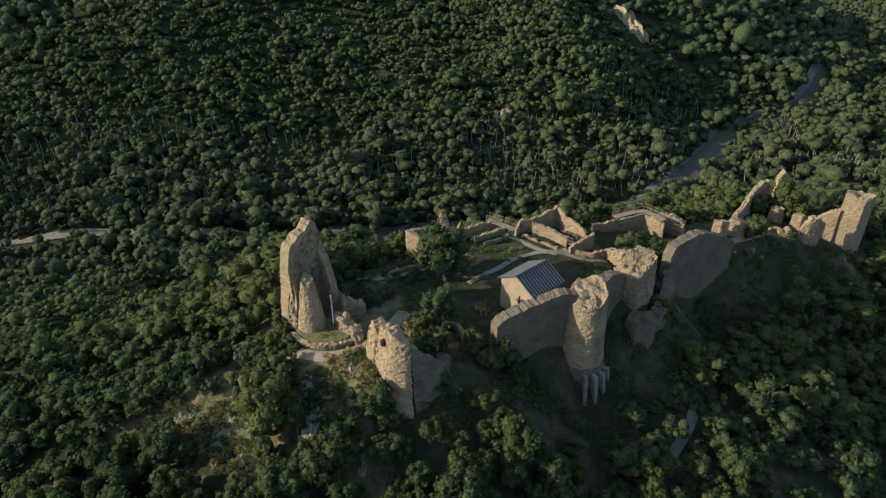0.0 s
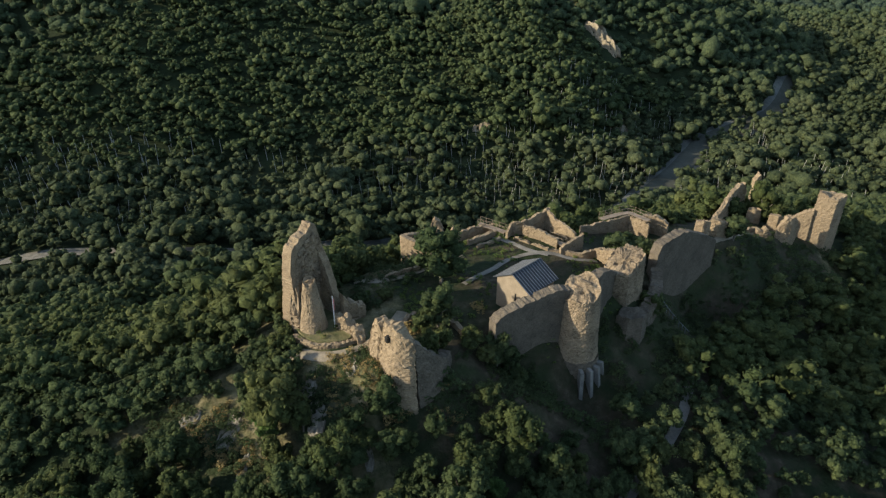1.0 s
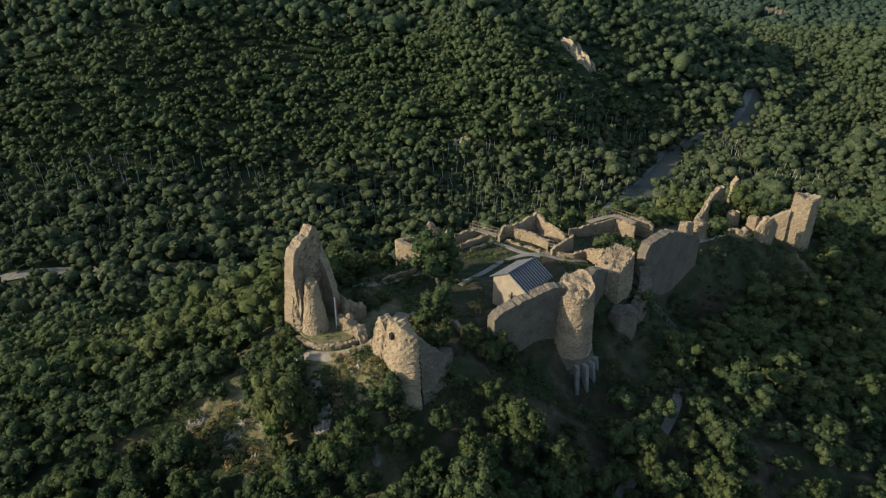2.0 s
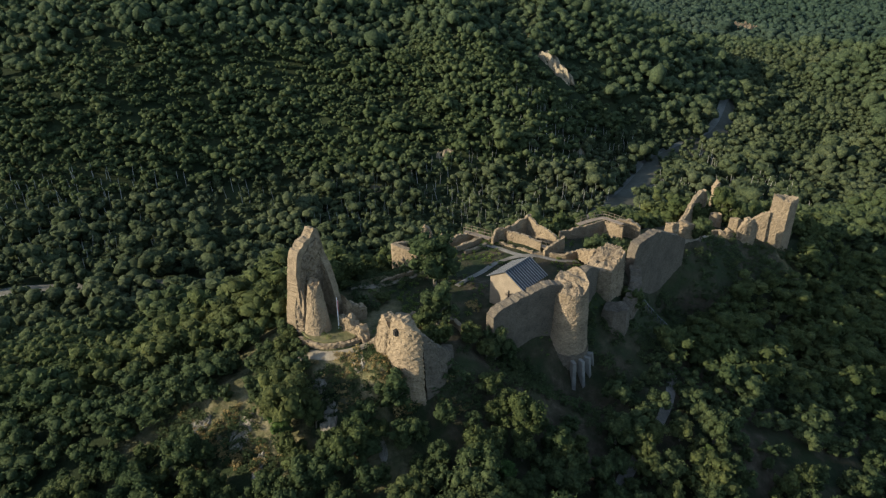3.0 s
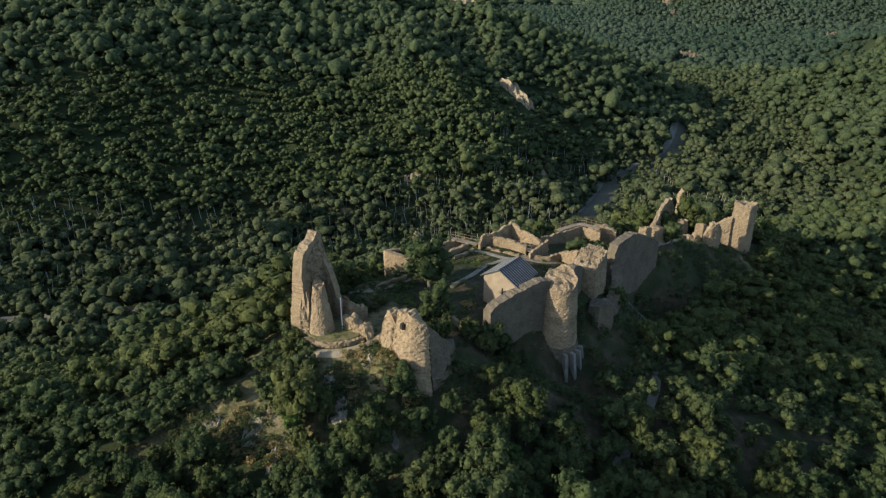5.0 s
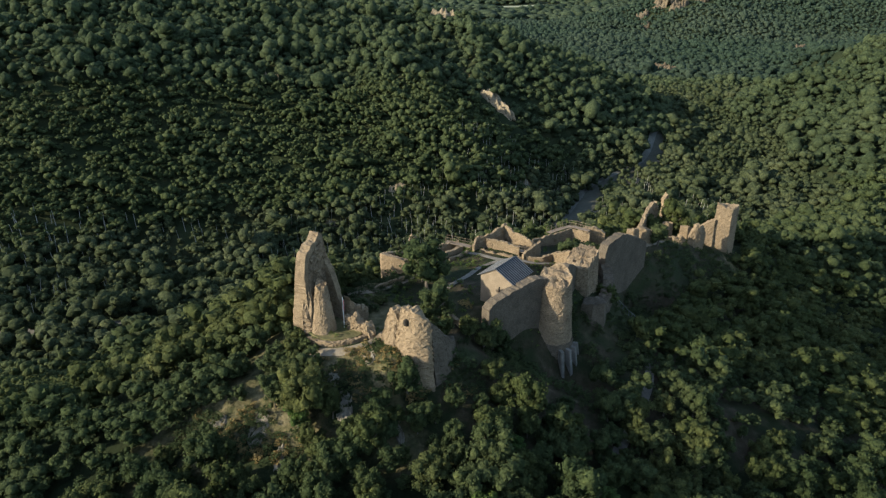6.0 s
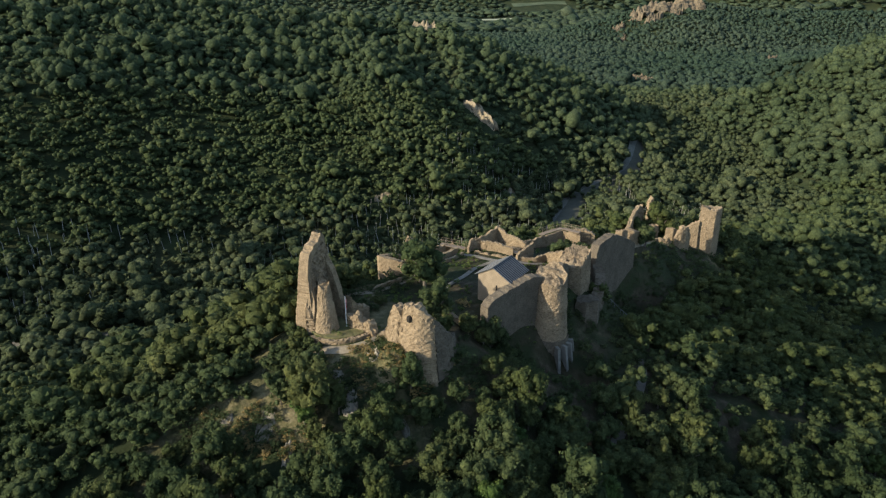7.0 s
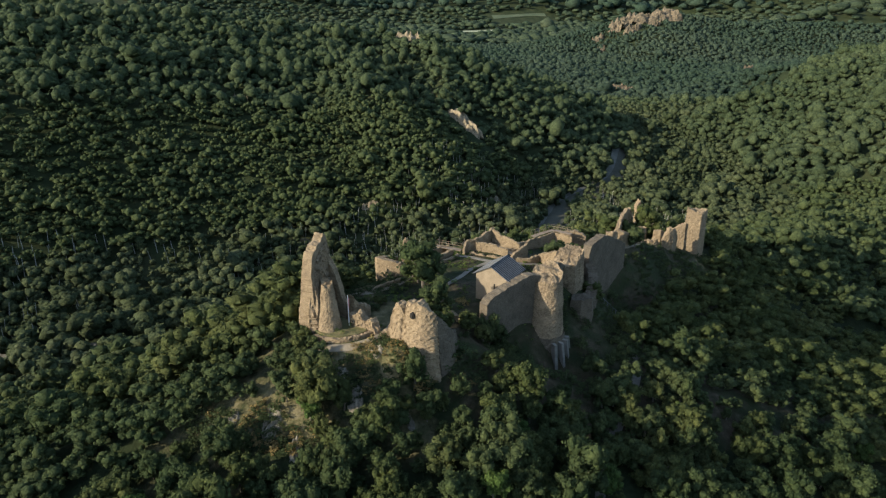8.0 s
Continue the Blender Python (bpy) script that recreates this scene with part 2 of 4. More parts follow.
CLIFF_HILL = [(640, 1560, -60), (760, 1430, -24), (850, 1390, 4), (930, 1360, 8), (1060, 1290, -8), (1250, 1240, 12), (1600, 1150, 40), (2200, 1000, 120)]
FAR = [(-3500, 3300, 300), (-800, 3500, 190), (700, 3700, 130), (2200, 3300, 170), (3600, 2200, 340), (4300, 0, 420)]
BACK = [(-3000, 2400, 300), (-1500, 1000, 190), (-900, 300, 100), (-900, -600, 120), (0, -1500, 160), (1400, -1200, 200), (2400, 0, 260)]
VALLEY = [(-900, 60), (-400, 150), (-220, 190), (-162, 200), (-123, 206), (-80, 204), (-42, 199), (30, 212), (80, 226), (105, 252), (122, 274), (140, 298), (152, 311), (199, 340), (231, 381), (246, 399), (250, 432), (290, 490), (400, 640), (560, 860), (720, 1250), (700, 1800), (800, 2600)]


def land(x, y):
    x, y = np.asarray(x, float), np.asarray(y, float)
    near_castle = np.exp(-(((x - 15) / 60) ** 2 + ((y - 75) / 30) ** 2))
    parts = []
    d, v, side = along(x, y, CASTLE)
    front = side < 0
    behind = np.where(front, 0, np.maximum(d - 8, 0))
    d = np.maximum(d - np.where(front, v[..., 1], v[..., 3]), 0)
    parts.append(v[..., 0] - np.where(front, v[..., 2], v[..., 4]) * d)
    d, v, _ = along(x, y, NEAR)
    parts.append(v[..., 0] - 0.16 * d - 0.0013 * d * d - 0.5 * behind)
    d, v, _ = along(x, y, SPUR)
    gully = 7 * vnoise(x / 70, y / 140, 0, 3) * np.clip(d / 60, 0, 1)
    face = 0.3 * np.minimum(d, 150) + 0.52 * np.maximum(d - 150, 0)
    parts.append(v[..., 0] - face + gully)
    d, v, _ = along(x, y, NOSE)
    parts.append(v[..., 0] - 0.52 * d + 0.5 * gully)
    d, v, _ = along(x, y, SHOULDER)
    parts.append(v[..., 0] - 0.32 * d + 0.5 * gully)
    d, v, side = along(x, y, SPINE)
    parts.append(v[..., 0] - np.where(side > 0, 0.85, 0.5) * d)
    d, v, _ = along(x, y, RIGHT)
    parts.append(v[..., 0] - 0.21 * d + 5 * vnoise(x / 90, y / 90, 0, 4))
    d, v, _ = along(x, y, CLIFF_HILL)
    parts.append(v[..., 0] - 0.2 * d + 7 * vnoise(x / 120, y / 120, 0, 5))
    d, v, _ = along(x, y, FAR)
    parts.append(v[..., 0] - 0.26 * d + 30 * vnoise(x / 500, y / 500, 0, 6))
    d, v, _ = along(x, y, BACK)
    parts.append(v[..., 0] - 0.3 * d + 15 * vnoise(x / 300, y / 300, 0, 7))
    d, _, _ = along(x, y, [(a, b, 0) for a, b in VALLEY])
    parts.append(-70 + 0.03 * np.minimum(np.maximum(d - 14, 0), 150) + 0.01 * np.minimum(np.maximum(d - 164, 0), 700))
    k = 3.0
    top = np.max(parts, axis=0)
    z = top + k * np.log(sum(np.exp(np.maximum((p - top) / k, -40)) for p in parts)) - k * 0.1
    z = z + 1.15 * np.exp(-((x - 16.5) / 7.5) ** 2 - ((y - 84) / 5) ** 2)
    z = z - 4.2 * np.exp(-((x - 18.5) / 5) ** 2 - ((y - 57.5) / 3.5) ** 2)
    z = z + 1.7 * np.exp(-((x + 9.2) / 2.4) ** 2 - ((y - 53.4) / 2.2) ** 2)
    z = z + 2.3 * np.exp(-((x + 7.7) / 1.8) ** 2 - ((y - 51.5) / 1.7) ** 2)
    z = z - 2.9 * np.exp(-((x - 9.5) / 5) ** 2 - ((y - 58.8) / 2.7) ** 2)
    z = z - 2.6 * np.exp(-((x - 39) / 6) ** 2 - ((y - 79) / 3.5) ** 2)
    z = z - 4.5 * np.exp(-((x - 44.5) / 6) ** 2 - ((y - 83.2) / 3.6) ** 2)
    z = z - 1.4 * np.exp(-((x + 5) / 3) ** 2 - ((y - 79) / 2.5) ** 2)
    rough = 1.6 * vnoise(x / 23, y / 23, 0, 8) + 0.5 * vnoise(x / 6, y / 6, 0, 9)
    return z + rough * (1 - 0.8 * near_castle)


def stretch_axis(lo, mid0, mid1, hi, n_mid, n_out):
    """Even spacing between mid0 and mid1, widening outward."""
    s = np.linspace(0, 1, n_out + 1)[1:]
    grow = (np.exp(5.0 * s) - 1) / (np.exp(5.0) - 1)
    return np.concatenate(((mid0 + (lo - mid0) * grow)[::-1], np.linspace(mid0, mid1, n_mid), mid1 + (hi - mid1) * grow))


gx = stretch_axis(-4600, -60, 110, 4600, 150, 95)
gy = stretch_axis(-4600, 36, 130, 4600, 90, 110)
GX, GY = np.meshgrid(gx, gy)
GZ = land(GX, GY)
nx, ny = len(gx), len(gy)
idx = np.arange(nx * ny).reshape(ny, nx)
quads = np.stack((idx[:-1, :-1], idx[:-1, 1:], idx[1:, 1:], idx[1:, :-1]), -1).reshape(-1, 4)
ground_mat, nt, gb = material("forest_floor", 0.95, 0.1)
p = place_of(nt)
c = ramp(nt, fbm(nt, p, 0.03, 6.0), (0.38, (0.018, 0.026, 0.011)), (0.52, (0.027, 0.036, 0.015)), (0.68, (0.042, 0.046, 0.021)))
c = mixed(nt, 0.6, c, ramp(nt, fbm(nt, p, 0.8, 5.0, 0.7), (0.3, (0.6, 0.6, 0.6)), (0.7, (1.4, 1.35, 1.2))), 'MULTIPLY')
# dry, trodden ground inside the walls and on the bare slope below them
sep = nt.nodes.new("ShaderNodeSeparateXYZ")
nt.links.new(p, sep.inputs[0])


def window_of(nt, value, lo, hi, soft):
    a = nt.nodes.new("ShaderNodeMapRange")
    a.interpolation_type = 'SMOOTHSTEP'
    for i, v in zip((1, 2), (lo - soft, lo)):
        a.inputs[i].default_value = v
    nt.links.new(value, a.inputs[0])
    b = nt.nodes.new("ShaderNodeMapRange")
    b.interpolation_type = 'SMOOTHSTEP'
    for i, v in zip((1, 2, 3, 4), (hi, hi + soft, 1.0, 0.0)):
        b.inputs[i].default_value = v
    nt.links.new(value, b.inputs[0])
    m = nt.nodes.new("ShaderNodeMath")
    m.operation = 'MULTIPLY'
    nt.links.new(a.outputs[0], m.inputs[0])
    nt.links.new(b.outputs[0], m.inputs[1])
    return m.outputs[0]


def times(nt, a, b):
    m = nt.nodes.new("ShaderNodeMath")
    m.operation = 'MULTIPLY'
    nt.links.new(a, m.inputs[0])
    nt.links.new(b, m.inputs[1])
    return m.outputs[0]


yard = times(nt, window_of(nt, sep.outputs[0], -34, 78, 8), window_of(nt, sep.outputs[1], 44, 112, 6))
patchy = ramp(nt, fbm(nt, p, 0.16, 6.0, 0.65), (0.42, (0, 0, 0)), (0.6, (1, 1, 1)))
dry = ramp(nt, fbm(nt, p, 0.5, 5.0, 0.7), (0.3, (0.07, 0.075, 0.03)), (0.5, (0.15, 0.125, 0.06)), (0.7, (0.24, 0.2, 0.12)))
# dark brown earth of court and south slope, lowered further for their shade
shaded_soil = ramp(nt, fbm(nt, p, 0.5, 5.0, 0.7), (0.3, (0.025, 0.03, 0.013)), (0.5, (0.055, 0.043, 0.026)), (0.7, (0.1, 0.08, 0.05)))
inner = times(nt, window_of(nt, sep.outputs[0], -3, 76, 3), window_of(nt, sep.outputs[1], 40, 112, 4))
c = mixed(nt, times(nt, yard, patchy), c, mixed(nt, inner, dry, shaded_soil))
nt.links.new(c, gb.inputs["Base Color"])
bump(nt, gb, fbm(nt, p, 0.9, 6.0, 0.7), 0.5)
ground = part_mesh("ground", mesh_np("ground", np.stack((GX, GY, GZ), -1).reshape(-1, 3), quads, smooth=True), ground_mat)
tagged(ground, "wooded hills and valley ground with dry grass patches", "ground", kind="structure")


def lie(x, y):
    """Height of the ground sheet."""
    x, y = np.asarray(x, float), np.asarray(y, float)
    i = np.clip(np.searchsorted(gx, x) - 1, 0, nx - 2)
    j = np.clip(np.searchsorted(gy, y) - 1, 0, ny - 2)
    u, w = (x - gx[i]) / (gx[i + 1] - gx[i]), (y - gy[j]) / (gy[j + 1] - gy[j])
    return (GZ[j, i] * (1 - u) + GZ[j, i + 1] * u) * (1 - w) + (GZ[j + 1, i] * (1 - u) + GZ[j + 1, i + 1] * u) * w


def lay(x, y):
    return float(lie(x, y))


def spline(points, step):
    """Points of a smooth line through the given ones, about step apart."""
    pts = [np.asarray(q, float) for q in points]
    pts = [2 * pts[0] - pts[1], *pts, 2 * pts[-1] - pts[-2]]
    out = []
    for a, b, c_, d in zip(pts, pts[1:], pts[2:], pts[3:]):
        n = max(2, int(np.hypot(*(c_ - b)[:2]) / step))
        for s in np.arange(n) / n:
            out.append(0.5 * (2 * b + (c_ - a) * s + (2 * a - 5 * b + 4 * c_ - d) * s * s + (3 * b - a - 3 * c_ + d) * s ** 3))
    return np.array(out + [pts[-2]])


def ribbon(line, width, lift, n_across=4, follow=True, seed=0, wobble=0.2):
    """A strip that lies on the ground along a line."""
    d = np.gradient(line[:, :2], axis=0)
    d /= np.linalg.norm(d, axis=1)[:, None]
    side = np.stack((-d[:, 1], d[:, 0]), -1)
    w = width * (1 + wobble * vnoise(np.arange(len(line)) / 6.0, 0.5, 0, seed))
    s = np.linspace(-0.5, 0.5, n_across + 1)
    xy = line[:, None, :2] + side[:, None] * (s[None, :, None] * w[:, None, None])
    z = lie(xy[..., 0], xy[..., 1]) if follow else np.broadcast_to(line[:, 2:3], xy.shape[:2])
    lift_edge = lift - 0.25 * lift * (np.abs(s) > 0.45)
    v = np.concatenate((xy, (z + lift_edge)[..., None]), -1).reshape(-1, 3)
    i = np.arange(len(v)).reshape(len(line), n_across + 1)
    q = np.stack((i[:-1, :-1], i[:-1, 1:], i[1:, 1:], i[1:, :-1]), -1).reshape(-1, 4)
    return v, q


river_line = spline([(a, b) for a, b in VALLEY[6:18]], 8.0)
v, q = ribbon(river_line, 17, 0.5, 6, seed=31, wobble=0.3)
shore = part_mesh("riverbank", mesh_np("riverbank", v, q, smooth=True), SHINGLE)
tagged(shore, "pale shingle bank along the valley river", "riverbank", kind="structure")
v, q = ribbon(river_line, 11, 0.9, 6, seed=32, wobble=0.2)
water = part_mesh("water", mesh_np("water", v, q, smooth=True), RIVER)
tagged(water, "dull grey-green shallow river in the valley", "river", kind="structure")
v, q = ribbon(spline([(a, b) for a, b in VALLEY[1:7]], 6.0), 4.4, 0.6, 4, seed=36, wobble=0.4)
track = part_mesh("valley_track", mesh_np("valley_track", v, q, smooth=True), GRAVEL)
tagged(track, "pale gravel track along the valley foot", "road", kind="structure")

# ---- masonry builders ----
def crumble(p3, rough, seed):
    """Uneven faces: bulges, proud and missing stones, loose edges."""
    jitter = np.random.default_rng(seed).uniform(-1, 1, p3.shape)
    cell = np.floor(p3 / np.array([0.28, 0.28, 0.26]) + 0.5 * jitter).astype(np.int64)
    out = [rough * (1.0 * vnoise(*(p3 / 1.9).T, seed + 5 + i) + 0.5 * vnoise(*(p3 / 0.45).T, seed + 9 + i) + 0.9 * (hashed(*cell.T, seed + 12 + i) * 2 - 1) + 0.2 * jitter[:, i]) for i in range(3)]
    return np.stack(out, -1)


def ruin_wall(name, path, thick, batter=0.0, rag=0.35, rough=0.1, mat=None, step=0.17, lean=0.0, label="", seed=1, category="ruined wall", parent=None, kind=""):
    """A broken rubble wall along path rows (x, y, foot, top). The outer side lies to the right of the path; batter widens the foot outward."""
    path = np.asarray(path, float)
    seg = np.hypot(*np.diff(path[:, :2], axis=0).T)
    cum = np.concatenate(([0], np.cumsum(seg)))
    n = max(3, int(cum[-1] / step) + 1)
    s = np.linspace(0, cum[-1], n)
    st = np.stack([np.interp(s, cum, path[:, i]) for i in range(4)], -1)
    d = np.gradient(st[:, :2], axis=0)
    d /= np.linalg.norm(d, axis=1)[:, None] + 1e-9
    out = np.stack((d[:, 1], -d[:, 0]), -1)
    foot, top = st[:, 2], st[:, 3].copy()
    steps = np.round(vnoise(s / 0.75, seed * 3.3, 0, seed) * 2.5) / 2.5
    top += rag * (steps * 0.9 + vnoise(s / 0.3, seed * 7.1, 0, seed + 1) * 0.4)
    m = max(3, int((top - foot).max() / 0.19))
    f = np.linspace(0, 1, m + 1)
    across = 3
    rows = []
    for k in range(m + 1):      # outer side, upward
        rows.append((thick / 2 + batter * (1 - f[k]) * (top - foot) * 0.5, f[k]))
    for a in range(1, across):
        rows.append((thick / 2 - thick * a / across, 1.0))
    for k in range(m, -1, -1):  # inner side, downward
        rows.append((-thick / 2 - 0.25 * batter * (1 - f[k]) * (top - foot) * 0.5, f[k]))
    v = np.zeros((n, len(rows), 3))
    for r, (off, h) in enumerate(rows):
        off = off + np.zeros(n)
        v[:, r, :2] = st[:, :2] + out * (off + lean * h)[:, None]
        v[:, r, 2] = foot + (top - foot) * h
        if m < r < m + across:
            v[:, r, 2] += rag * 0.5 * vnoise(s / 0.5, r * 1.7, 0, seed + 2)
    p3 = v.reshape(-1, 3)
    p3 = p3 + crumble(p3, rough, seed)
    ring = len(rows)
    i = np.arange(n * ring).reshape(n, ring)
    q = np.stack((i[:-1, :-1], i[1:, :-1], i[1:, 1:], i[:-1, 1:]), -1).reshape(-1, 4)
    caps = []
    for e, flip in ((0, False), (n - 1, True)):
        for k in range(m):
            c4 = [i[e, k], i[e, k + 1], i[e, ring - 2 - k], i[e, ring - 1 - k]]
            caps.append(c4[::-1] if flip else c4)
        c4 = [i[e, m], i[e, m + 1], i[e, m + 2], i[e, m + 3]]
        caps.append(c4[::-1] if flip else c4)
    ob = part_mesh(name, mesh_np(name, p3, q, np.array(caps)), mat or MASONRY, parent)
    return tagged(ob, label, "" if parent else category, kind=kind)


def round_tower(name, x, y, r_foot, r_top, foot, top, label, slope=(0, 0), rag=0.4, rough=0.1, mat=None, seed=1, category="tower ruin", sides=70, parent=None):
    """A solid round turret with a broken, sloping top."""
    m = max(4, int((top - foot) / 0.19))
    a = np.arange(sides) / sides * 2 * np.pi
    tops = top + slope[0] * np.cos(a) + slope[1] * np.sin(a) + rag * vnoise(np.cos(a) * 1.8, np.sin(a) * 1.8, 0, seed)
    v = []
    for k in range(m + 1):
        f = k / m
        r = r_foot + (r_top - r_foot) * f
        v.append(np.stack((x + r * np.cos(a), y + r * np.sin(a), foot + (tops - foot) * f), -1))
    for f in (0.86, 0.7, 0.5, 0.25):
        z = tops.mean() + f * (slope[0] * np.cos(a) + slope[1] * np.sin(a)) + rag * 0.8 * vnoise(r_top * f * np.cos(a) * 1.6, r_top * f * np.sin(a) * 1.6, 3, seed + 1) - 0.12
        v.append(np.stack((x + r_top * f * np.cos(a), y + r_top * f * np.sin(a), z), -1))
    v = np.array(v)
    rows = len(v)
    p3 = v.reshape(-1, 3)
    p3 = p3 + crumble(p3, rough, seed)
    p3 = np.concatenate((p3, [[x, y, tops.mean()]]))
    i = np.arange(rows * sides).reshape(rows, sides)
    j = np.roll(i, -1, axis=1)
    q = np.stack((i[:-1], j[:-1], j[1:], i[1:]), -1).reshape(-1, 4)
    t = np.stack((i[-1], j[-1], np.full(sides, len(p3) - 1)), -1)
    ob = part_mesh(name, mesh_np(name, p3, q, t), mat or MASONRY, parent)
    return tagged(ob, label, "" if parent else category)


def ruin_block(name, outline, foot, label, batter=0.05, rag=0.25, rough=0.1, mat=None, seed=1, category="ruined wall"):
    """A solid mass of masonry on an outline of rows (x, y, top), counter-clockwise, with a broken top."""
    o = np.asarray(outline, float)
    o = np.concatenate((o, o[:1]))
    cum = np.concatenate(([0], np.cumsum(np.hypot(*np.diff(o[:, :2], axis=0).T))))
    n = max(12, int(cum[-1] / 0.18))
    s = np.linspace(0, cum[-1], n, endpoint=False)
    st = np.stack([np.interp(s, cum, o[:, k]) for k in range(3)], -1)
    mid = st[:, :2].mean(axis=0)
    away = st[:, :2] - mid
    away /= np.linalg.norm(away, axis=1)[:, None]
    top = st[:, 2] + rag * (np.round(vnoise(s / 0.8, seed * 2.1, 0, seed) * 2) / 2 + 0.4 * vnoise(s / 0.3, seed * 5.3, 0, seed + 1))
    m = max(4, int((top.max() - foot) / 0.2))
    rows = [np.concatenate((st[:, :2] + away * (batter * (1 - k / m) * (top - foot))[:, None], (foot + (top - foot) * k / m)[:, None]), 1) for k in range(m + 1)]
    for f in (0.9, 0.75, 0.55, 0.35, 0.15):
        xy = mid + (st[:, :2] - mid) * f
        rows.append(np.concatenate((xy, (st[:, 2] * f + (1 - f) * st[:, 2].mean() + rag * 0.9 * vnoise(xy[:, 0] * 1.4, xy[:, 1] * 1.4, 0, seed + 3))[:, None]), 1))
    v = np.concatenate(rows)
    v = np.concatenate((v + crumble(v, rough, seed), [[*mid, top.mean()]]))
    i = np.arange(len(rows) * n).reshape(-1, n)
    j = np.roll(i, -1, 1)
    q = np.stack((i[:-1], j[:-1], j[1:], i[1:]), -1).reshape(-1, 4)
    t = np.stack((i[-1], j[-1], np.full(n, len(v) - 1)), -1)
    return tagged(part_mesh(name, mesh_np(name, v, q, t), mat or MASONRY), label, category)


# ---- the west tower and its terrace ----
tower = empty("castle_tower", -17, 63, 0.5, label="tall broken stone tower on the terrace, rough inner core exposed", category="tower ruin")


def under(ob, parent):
    ob.parent = parent
    ob.matrix_parent_inverse = Matrix.Translation(-parent.location)
    return ob


under(ruin_wall("standing_wall", [(-14.9, 67.4, 0, 5.6), (-15.2, 67.0, 0, 8.6), (-15.5, 66.5, 0, 11.2), (-15.8, 66.0, 0, 13.6), (-16.2, 65.4, 0, 13.9), (-16.6, 64.7, 0, 13.0), (-17.1, 63.9, 0, 13.1), (-17.6, 63.0, -0.2, 12.8), (-18.0, 62.3, -0.4, 12.3), (-18.3, 61.8, -0.5, 11.4), (-18.5, 61.5, -0.5, 9.6)],
                1.3, batter=0.3, rag=0.35, rough=0.05, seed=11, label="smooth tan outer face of the tower", category=""), tower)
under(ruin_wall("broken_core", [(-14.9, 66.9, 0, 5.6), (-15.2, 66.3, 0, 8.6), (-15.5, 65.7, 0, 12.0), (-16.0, 64.8, 0, 12.6), (-16.5, 63.9, 0, 12.0), (-17.0, 63.0, 0, 11.6), (-17.4, 62.3, 0, 10.6), (-17.7, 61.7, 0, 9.0), (-17.9, 61.3, 0, 6.6), (-18.1, 60.9, 0, 3.6)],
                1.0, batter=0.05, rag=0.6, rough=0.2, mat=BROKEN, seed=12, label="rough broken masonry core", category=""), tower)
under(ruin_wall("inner_wall", [(-15.7, 66.2, 0, 12.2), (-15.0, 65.7, 0, 10.2), (-14.4, 65.3, 0, 8.4), (-13.9, 64.9, 0, 6.6), (-13.4, 64.5, 0, 4.4), (-13.0, 64.2, 0, 3.0)],
                1.0, batter=0.06, rag=0.4, rough=0.08, seed=19, label="cross wall of the tower with a sloping broken edge", category=""), tower)
under(round_tower("round_turret", -16.0, 61.3, 1.85, 0.72, 0.9, 8.1, "tapering round stair turret", slope=(0.0, 0.4), rag=0.3, rough=0.055, seed=13, category=""), tower)
ruin_wall("fallen_wall", [(-12.6, 63.2, 0, 4.6), (-11.4, 63.8, 0, 3.4), (-10.0, 64.6, 0, 2.4)], 1.3, rag=0.5, label="low stump of stone wall behind the round turret", seed=14)

terrace_line = spline([(-18.3, 60.0), (-17.4, 59.0), (-16.4, 58.3), (-15.2, 57.7), (-12.6, 57.6), (-10.6, 58.4)], 0.5)
ruin_wall("terrace_wall", [(x, y, 0.0, 1.15 + 0.3 * (i / len(terrace_line))) for i, (x, y) in enumerate(terrace_line)], 0.55, rag=0.1, rough=0.07,
          label="low curved stone retaining wall below the tower", category="retaining wall", seed=15)
ruin_wall("gate_wall", [(-12.9, 61.2, 0.5, 3.1), (-12.0, 60.5, 0.5, 3.5), (-10.9, 59.6, 0.3, 2.9), (-10.2, 58.8, 0.2, 2.7), (-9.8, 57.9, 0.1, 1.3)], 1.0, rag=0.4, rough=0.13,
          label="broken stone gate wall stepping down beside the terrace", seed=16)
fill = spline([(-18.4, 61.4), (-17.9, 60.4), (-16.8, 59.1), (-15.2, 58.1), (-12.6, 58.0), (-11.2, 58.8), (-11.8, 60.2), (-13.0, 62.0), (-14.5, 64.5), (-17.5, 65.0), (-18.9, 63.0)], 0.6)
fc = fill.mean(axis=0)
rings = np.concatenate([np.concatenate((fc + (fill - fc) * f, (1.4 + 0.12 * vnoise(fill[:, 0] * f, fill[:, 1] * f, 0, 40))[:, None] - (1.9 if f > 1.01 else 0)), 1) for f in (1.02, 1.0, 0.7, 0.35, 0.02)])
i = np.arange(len(rings)).reshape(5, -1)
q = np.stack((i[:-1], np.roll(i, -1, 1)[:-1], np.roll(i, -1, 1)[1:], i[1:]), -1).reshape(-1, 4)
terrace = part_mesh("terrace", mesh_np("terrace", rings, q), TURF)
tagged(terrace, "raised earth terrace with patches of grass", "terrace", kind="structure")

flagpole = empty("flagpole", -13.3, 60.9, 1.4, label="thin steel flagpole with a furled red and white flag", category="flagpole")
bm = bmesh.new()
tube(bm, (0, 0, 0), (0, 0, 4.6), 0.085, 0.06)
tube(bm, (0, 0, 0), (0, 0, 0.25), 0.12, 0.1)
part("pole", bm, POLE, flagpole)
bm = bmesh.new()
